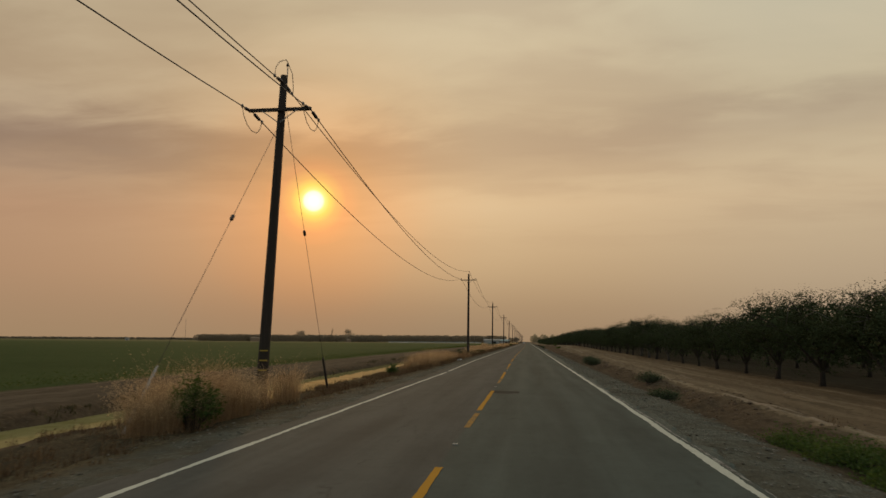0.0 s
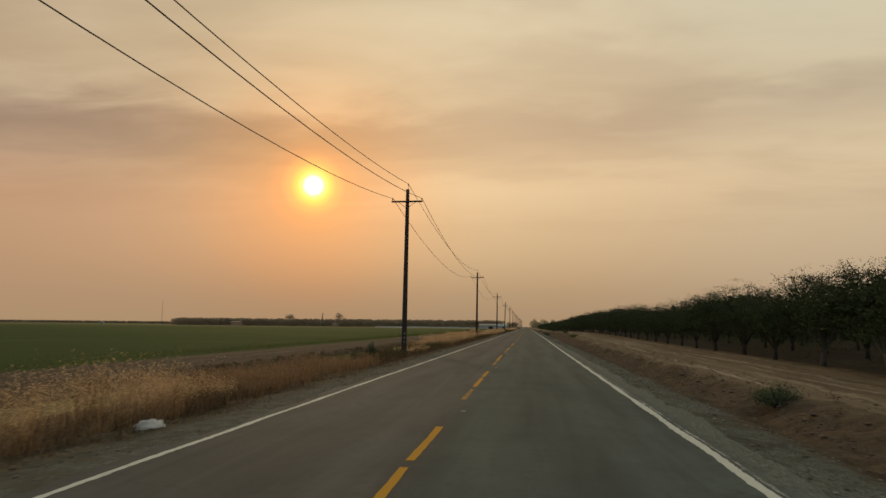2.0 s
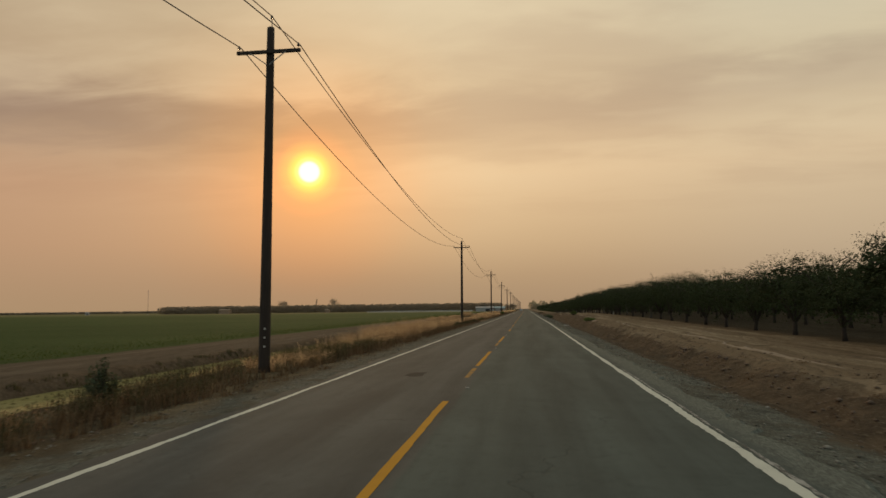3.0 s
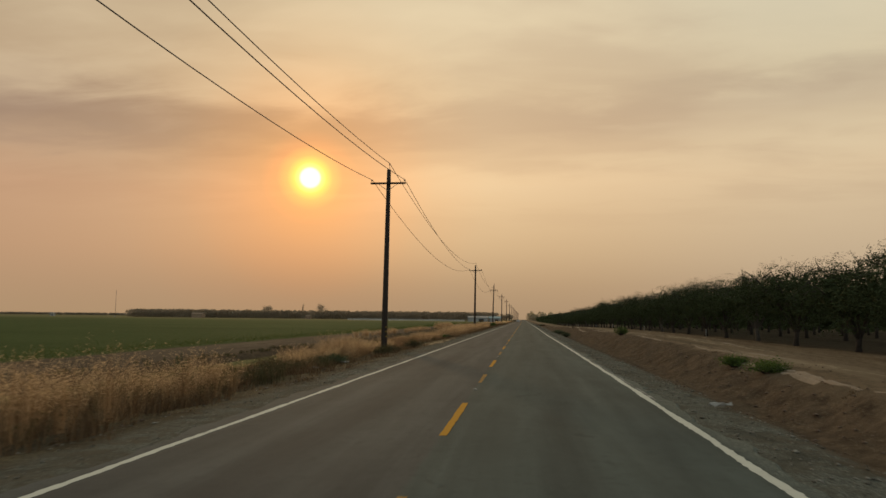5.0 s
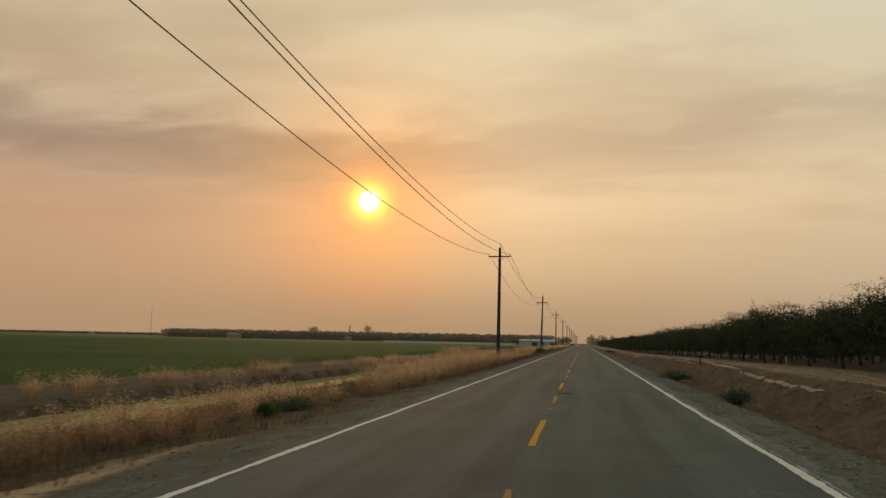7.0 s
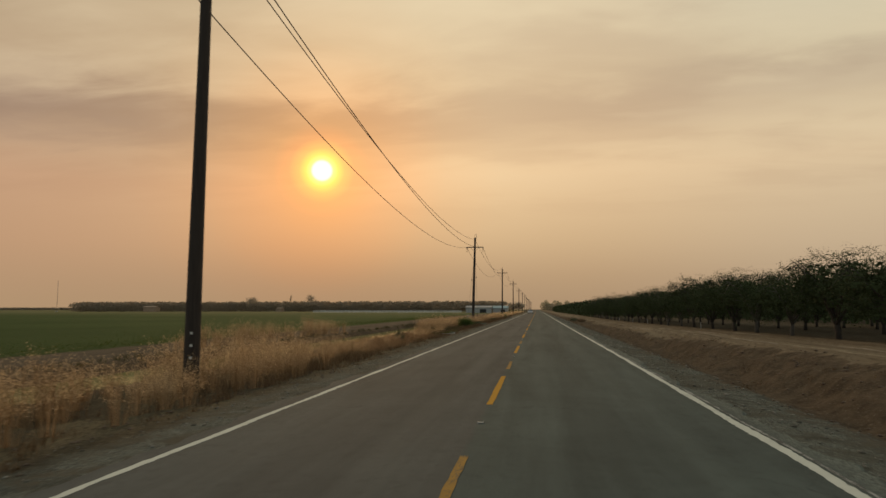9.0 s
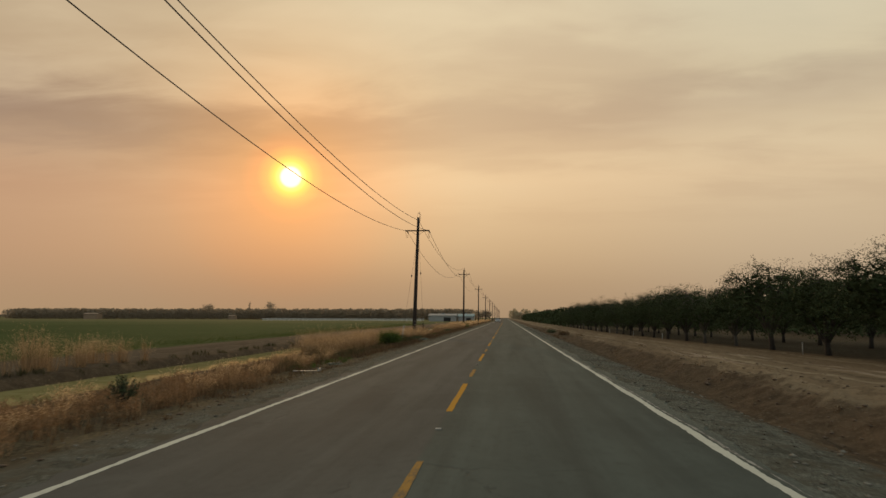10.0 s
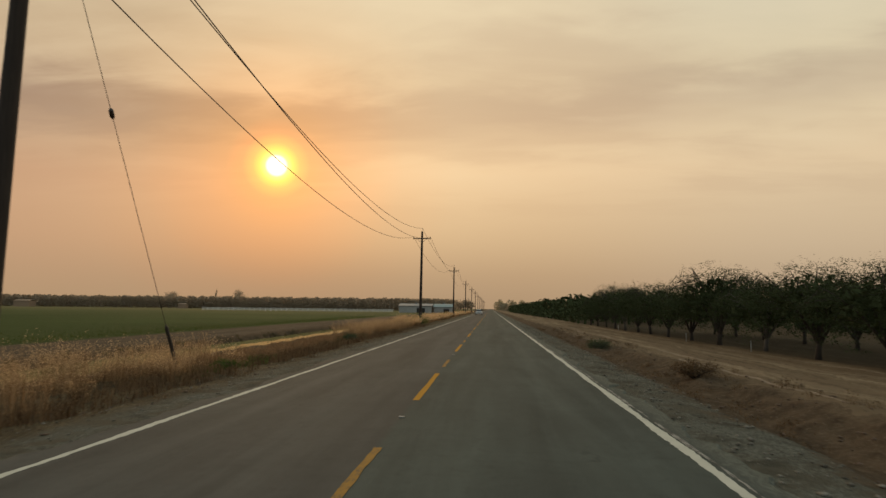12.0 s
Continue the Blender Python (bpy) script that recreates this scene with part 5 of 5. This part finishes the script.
build_heap(-5.3, 64.9, 0.25, 0.15, 0.14, PAPER, "plastic_bag", "crumpled white plastic bag beside the shoulder", "bag")
build_heap(-5.9, 298.0, 0.30, 0.8, 0.07)
build_heap(-6.2, 299.8, 0.10, 0.16, 0.08, PAPER, "plastic_bag", "small crumpled white plastic bag on the verge", "bag")
build_heap(-5.75, 326.6, 0.40, 0.95, 0.19)


SAND = plain("dry_sandy_crest", (0.22, 0.165, 0.11), 1.0, 0.0, 18, 0.3, 0.6, 0.01)


def ridge(path, half, high):
    """A low flat-backed crest along a path on the ground."""
    vs, fs = [], []
    for i, (x, y) in enumerate(path):
        fade = math.sin(math.pi * (i + 0.4) / (len(path) - 0.2)) ** 0.5
        for u, w in ((-1.0, -0.3), (-0.45, 0.75), (0.1, 1.0), (0.5, 0.7), (1.0, -0.3)):
            vs.append((x + u * half * fade, y, float(ground_z(x + u * half * fade, y)) + w * high * fade))
        if i:
            fs += [[i * 5 - 5 + k, i * 5 - 4 + k, i * 5 + 1 + k, i * 5 + k] for k in range(4)]
    return vs, fs


def build_ridges():
    """Low pale crests of soil pushed up by turning tyres along the orchard's edge."""
    gen = np.random.default_rng(77)
    rows = []
    for y0 in np.arange(6, 400, 7.0):
        y0 += gen.uniform(-3, 3)
        x0, long_, hook = gen.uniform(8.3, 12.0), gen.uniform(5, 14), gen.choice([0, 0, 0, 1])
        path = [(x0 + 0.25 * math.sin(u * 1.6 + y0) + (1.4 * (max(0.0, u - 0.75) / 0.25) ** 2 if hook else 0.0), y0 + long_ * min(u, 0.9 if hook else 1.0)) for u in np.linspace(0, 1, 22)]
        rows.append(ridge(path, gen.uniform(0.05, 0.12), gen.uniform(0.012, 0.030)))
    for (ax, ay), (bx, by) in (((9.3, 91.6), (8.6, 79.0)), ((9.6, 169.2), (9.1, 157.0)), ((9.4, 306.0), (8.9, 293.0))):
        path = [(ax + (bx - ax) * u - 0.75 * math.sin(math.pi * min(1.0, u * 1.4)) * (1 - u), ay + (by - ay) * u) for u in np.linspace(0, 1, 24)]
        rows.append(ridge(path, 0.06, 0.030))
    v, f = merged(rows)
    tagged(mesh_object("soil_ridges", v, f, SAND, smooth=True), "thin pale crests of dry soil left by tyres", "soil", kind="stuff")


build_ridges()


def build_post(x, y, h):
    p = thing("marker_post", x, y, float(ground_z(x, y)), "slim dark wooden post beside the road", "post", "roadside posts")
    tube_object("stake", [(0, 0, -0.1), (0, 0.01, h * 0.5), (0, 0.03, h)], [0.045, 0.042, 0.04], TIMBER, p, 6)
    if h < 1:
        part("board", boxed(0.0, -0.03, h - 0.06, 0.36, 0.03, 0.14, bevel=0.006), TIMBER, p)


build_post(8.4, 236.0, 0.62)


# ---------------------------------------------------------------- far buildings, fence, mast
METAL_WALL = plain("dull_white_metal_siding", (0.36, 0.35, 0.33), 0.6, 0.0, 1.2, 0.15)
METAL_ROOF = plain("pale_metal_roof", (0.27, 0.27, 0.265), 0.5, 0.2, 1.0, 0.15)
TEAL_ROOF = plain("pale_teal_metal_roof", (0.25, 0.32, 0.31), 0.5, 0.2, 1.0, 0.15)
# openings are solid dark panels, their inner shade put into the colour
DARK_OPENING = plain("shaded_opening", (0.03, 0.028, 0.026), 0.9, 0.0, 2.0, 0.2)
FENCE_WHITE = plain("white_fence_paint", (0.80, 0.78, 0.74), 0.6, 0.0, 3.0, 0.1)
# brown siding lightened, with the smoke haze before it put into the colour
BROWN_SIDING = plain("brown_weathered_hazed_siding", (0.30, 0.205, 0.135), 0.8, 0.0, 1.5, 0.2)


def build_barn(x0, x1, y, depth, wall_h, ridge_h, roof_mat, label, arched=False):
    w = x1 - x0
    b = thing("barn", x0, y, -0.45, label, "barn", "farm buildings")
    part("wall", boxed(w / 2, depth / 2, wall_h / 2, w, depth, wall_h), METAL_WALL, b)
    n = 12 if arched else 2
    prof = [(-0.3 + (depth + 0.6) * i / n, wall_h + ((ridge_h - wall_h) * (math.sin(math.pi * i / n) if arched else 1 - abs(2 * i / n - 1)))) for i in range(n + 1)]
    v = [(x, yy, z + e) for e in (0.0, 0.12) for x in (-0.3, w + 0.3) for yy, z in prof]
    k = n + 1
    f = [[i, i + 1, k + i + 1, k + i] for i in range(n)] + [[2 * k + i, 3 * k + i, 3 * k + i + 1, 2 * k + i + 1] for i in range(n)]
    f += [list(range(k)), list(range(k, 2 * k))] + [[i, 2 * k + i, 2 * k + i + 1, i + 1] for i in range(n)] + [[k + i, k + i + 1, 3 * k + i + 1, 3 * k + i] for i in range(n)]
    mesh_object("roof", v, f, roof_mat, b)
    d = part("door", boxed(w * 0.68, -0.06, wall_h * 0.36, min(3.6, w * 0.3), 0.1, wall_h * 0.72), DARK_OPENING, b, "dark panel with the doorway's inner shade in its colour")
    for i in range(int(w // 1.2)):
        part("rib", boxed(0.6 + 1.2 * i, -0.025, wall_h / 2, 0.07, 0.05, wall_h), METAL_WALL, b)
    part("vent", boxed(w * 0.5, depth / 2, ridge_h + 0.3, 1.0, 1.0, 0.6, bevel=0.1), METAL_ROOF, b)
    return d


build_barn(-38.5, -24.4, 616, 12, 2.9, 3.9, METAL_ROOF, "long low white metal barn with an open doorway")
build_barn(-23.6, -15.5, 620, 10, 2.5, 3.9, TEAL_ROOF, "small metal barn with a rounded pale teal roof", True)


def build_fence(x0, x1, y):
    p = thing("ranch_fence", x0, y, -0.45, "long white wooden ranch rail fence beyond the field", "fence")
    n = int((x1 - x0) / 2.4)
    me = boxed(0, 0, 0.72, 0.16, 0.16, 1.44, bevel=0.01)
    first = part("post", me, FENCE_WHITE, p)
    for i in range(1, n + 1):
        o = new("post", first.data)
        o.parent, o.location = p, (2.4 * i, 0, 0)
    for z in (0.45, 0.85, 1.25):
        part("rail", boxed((x1 - x0) / 2, -0.1, z, x1 - x0, 0.05, 0.17), FENCE_WHITE, p)
    return p


build_fence(-127.0, -41.0, 617)


def build_shed(x, y, w, d, h, mat, label):
    s = thing("shed", x, y, -0.42, label, "shed", "farm buildings")
    part("wall", boxed(0, 0, h * 0.42, w, d, h * 0.84), mat, s)
    v = [(sx * (w / 2 + 0.3), sy, z) for sx in (-1, 1) for sy, z in ((-d / 2 - 0.3, h * 0.82), (0, h), (d / 2 + 0.3, h * 0.82), (d / 2 + 0.3, h * 0.78), (0, h - 0.15), (-d / 2 - 0.3, h * 0.78))]
    f = [[i, (i + 1) % 6, 6 + (i + 1) % 6, 6 + i] for i in range(6)] + [list(range(6))[::-1], list(range(6, 12))]
    mesh_object("roof", v, f, METAL_ROOF if mat is METAL_WALL else BROWN_SIDING, s)
    part("door", boxed(w * 0.1, -d / 2 - 0.04, h * 0.3, w * 0.2, 0.08, h * 0.6), DARK_OPENING if mat is METAL_WALL else BROWN_SIDING, s)


build_shed(-317, 764, 11.0, 7, 4.8, BROWN_SIDING, "brown weathered shed standing in the field")
build_shed(-516, 822, 4.0, 3.2, 3.6, METAL_WALL, "tiny white pump shed at the field's end")
build_shed(-205, 764, 5.0, 4, 3.4, BROWN_SIDING, "small brown shed before the far trees")


def build_mast(x, y, h):
    m = thing("radio_mast", x, y, -0.4, "slim pale radio mast in the field", "mast")
    for k in range(3):
        a = 2 * math.pi * k / 3
        tube_object("leg", [(0.28 * math.cos(a), 0.28 * math.sin(a), 0), (0.16 * math.cos(a), 0.16 * math.sin(a), h)], 0.06, STEEL, m, 4)
    part("base", boxed(0, 0, 0.3, 1.6, 1.6, 0.6, bevel=0.05), METAL_WALL, m)


build_mast(-410, 772, 27)


def lone_tree(x, y, h, r, label, leaves=1300, size=1.15):
    gen = np.random.default_rng(int(y + h))
    t = thing("tree", x, y, float(ground_z(x, y)), label, "tree")
    v, f = tube([(0, 0, -0.3), (0.1, 0, h * 0.35), (0, 0.1, h * 0.75)], [r * 0.09, r * 0.07, r * 0.03], 6)
    mesh_object("trunk", v, f, BARK, t)
    c = gen.normal(size=(9, 3)) * np.array([r * 0.5, r * 0.5, h * 0.13]) + np.array([0, 0, h * 0.68])
    P = c[gen.integers(0, 9, leaves)] + gen.normal(size=(leaves, 3)) * np.array([r * 0.25, r * 0.25, h * 0.09])
    v, f = leaf_cloud(P, size * gen.uniform(0.5, 1.3, leaves), gen)
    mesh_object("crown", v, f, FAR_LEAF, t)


lone_tree(-297, 1105, 21, 8, "broad dark tree rising above the far plantation")
lone_tree(-378, 1105, 18.5, 8, "round dark tree rising above the far plantation")
lone_tree(-326, 1105, 22, 2.0, "slim pointed tree rising above the far plantation", 500, 0.9)
lone_tree(-11.5, 640, 7.0, 4.0, "dark spreading tree beside the barns", 900, 0.8)
lone_tree(-16.0, 652, 6.5, 3.6, "dark spreading tree behind the barns", 900, 0.8)
lone_tree(-10.5, 668, 6.0, 3.6, "dark spreading tree by the road", 900, 0.8)


# ---------------------------------------------------------------- oncoming car
CAR_PAINT = plain("silver_white_car_paint", (0.55, 0.55, 0.54), 0.3, 0.2, 40, 0.05)
CAR_GLASS = plain("dark_car_glass", (0.02, 0.022, 0.024), 0.08, 0.0, 10, 0.1)
TYRE = plain("black_tyre_rubber", (0.02, 0.02, 0.02), 0.85, 0.0, 60)
LAMP_GLASS = plain("clear_headlight", (0.6, 0.6, 0.58), 0.1, 0.0, 20, 0.1)


def build_car(x, y):
    c = thing("car", x, y, 0.0, "white saloon car coming down the opposite lane", "car")
    rows = [(-2.20, 0.42, 0.72, 0.80), (-2.05, 0.34, 0.82, 0.86), (-1.1, 0.30, 0.92, 0.90), (0.0, 0.30, 0.95, 0.91), (1.3, 0.30, 0.97, 0.90), (2.1, 0.34, 0.95, 0.85), (2.25, 0.45, 0.85, 0.80)]
    vs, fs = [], []
    for yy, lo, hi, w in rows:
        vs += [(-w, yy, lo), (-w - 0.02, yy, (lo + hi) / 2), (-w * 0.94, yy, hi), (w * 0.94, yy, hi), (w + 0.02, yy, (lo + hi) / 2), (w, yy, lo)]
    for i in range(len(rows) - 1):
        fs += [[i * 6 + k, i * 6 + (k + 1) % 6, i * 6 + 6 + (k + 1) % 6, i * 6 + 6 + k] for k in range(6)]
    fs += [list(range(6))[::-1], [len(vs) - 6 + k for k in range(6)]]
    mesh_object("body", vs, fs, CAR_PAINT, c)
    cab = [(-1.15, 0.90, 0.80), (-0.40, 1.40, 0.62), (0.75, 1.44, 0.62), (1.65, 0.95, 0.78)]
    vs = [q for yy, z, w in cab for q in ((-w, yy, z), (w, yy, z))] + [q for yy, z, w in (cab[0], cab[3]) for q in ((-w, yy, 0.88), (w, yy, 0.88))]
    mesh_object("roof", vs[2:6] + [(a, b, d + 0.03) for a, b, d in vs[2:6]], [[0, 1, 3, 2], [4, 6, 7, 5], [0, 2, 6, 4], [1, 5, 7, 3], [0, 4, 5, 1], [2, 3, 7, 6]], CAR_PAINT, c)
    mesh_object("windscreen", vs[0:4], [[0, 1, 3, 2]], CAR_GLASS, c, "dark windscreen")
    mesh_object("rear_window", vs[4:8], [[0, 1, 3, 2]], CAR_GLASS, c, "dark rear window")
    for s in (0, 1):
        mesh_object("side_window", [vs[s], vs[2 + s], vs[4 + s], vs[6 + s]], [[0, 1, 2, 3]], CAR_GLASS, c, "dark side windows")
    for sx in (-1, 1):
        part("headlight", boxed(sx * 0.62, -2.18, 0.66, 0.34, 0.10, 0.14, bevel=0.03), LAMP_GLASS, c, "clear headlight")
        part("mirror", boxed(sx * 1.0, -0.75, 0.98, 0.18, 0.10, 0.12, bevel=0.03), CAR_PAINT, c)
        for sy in (-1.35, 1.35):
            v, f = lathe([(0.20, -0.10), (0.31, -0.10), (0.33, -0.06), (0.33, 0.06), (0.31, 0.10), (0.20, 0.10)], 16)
            w = mesh_object("wheel", [(sx * 0.80 + b, sy + a, 0.33 + d) for a, d, b in v], f, TYRE, c, "black tyre")
            v, f = lathe([(0.03, -0.08), (0.20, -0.07), (0.20, 0.07), (0.03, 0.08)], 12)
            mesh_object("rim", [(sx * 0.82 + b, sy + a, 0.33 + d) for a, d, b in v], f, STEEL, w, "grey rim")
    part("grille", boxed(0, -2.21, 0.52, 0.9, 0.05, 0.16, bevel=0.02), DARK_OPENING, c)
    part("bumper", boxed(0, -2.2, 0.38, 1.56, 0.14, 0.14, bevel=0.04), CAR_PAINT, c)


build_car(-1.75, 505.0)


# ---------------------------------------------------------------- centre line
CYCLE = 13.95


def centre_drift(y):
    return np.interp(y, (30, 62, 95, 130), (0.0, -0.20, -0.22, 0.0))


# stretches of repainting: older and newer dashes overlap
for k in range(10):
    newer = ((3.3, 6.55, YELLOW_LINE), (6.95, 9.8, YELLOW_LINE)) if k in (4, 5, 6) else ((3.3, 9.8, YELLOW_LINE),)
    for a_, b_, m_ in ((0.0, 2.6, FADED_YELLOW),) + newer:
        y0 = -14.7 + CYCLE * k
        stripe("centre_dash", 0.02, y0 + a_, y0 + b_, 0.058, m_, "faded yellow centre dash" if m_ is FADED_YELLOW else "bright yellow centre dash", 0.25, 0.005, drift=centre_drift)
for first, last, long_, gap, cycle in ((130.25, 236, 3.85, 8.0, CYCLE), (241.45, 700, 5.1, 7.0, 13.78)):
    y0 = first
    while y0 < last:
        stripe("centre_dash", 0.02, y0, y0 + long_, 0.058, YELLOW_LINE, "bright yellow centre dash", 0.25, 0.005)
        stripe("centre_dash", 0.03, y0 + gap, y0 + gap + 2.65, 0.05, FADED_YELLOW, "faded yellow centre dash", 0.5, 0.008)
        y0 += cycle
marker = bmesh.new()
box(marker, 0, 0, 0.009, 0.09, 0.05, 0.014, bevel=0.004)
dot = part("road_marker", marker, PAPER, road, "small pale raised road marker")
dot.location = (0.02, -2.9, 0.0)
for y0 in [-2.9 + CYCLE * k for k in range(1, 17)] + [239.55 + 13.78 * k for k in range(11)]:
    o = new("road_marker", dot.data)
    o.parent, o.location = road, (0.02, y0, 0.0)
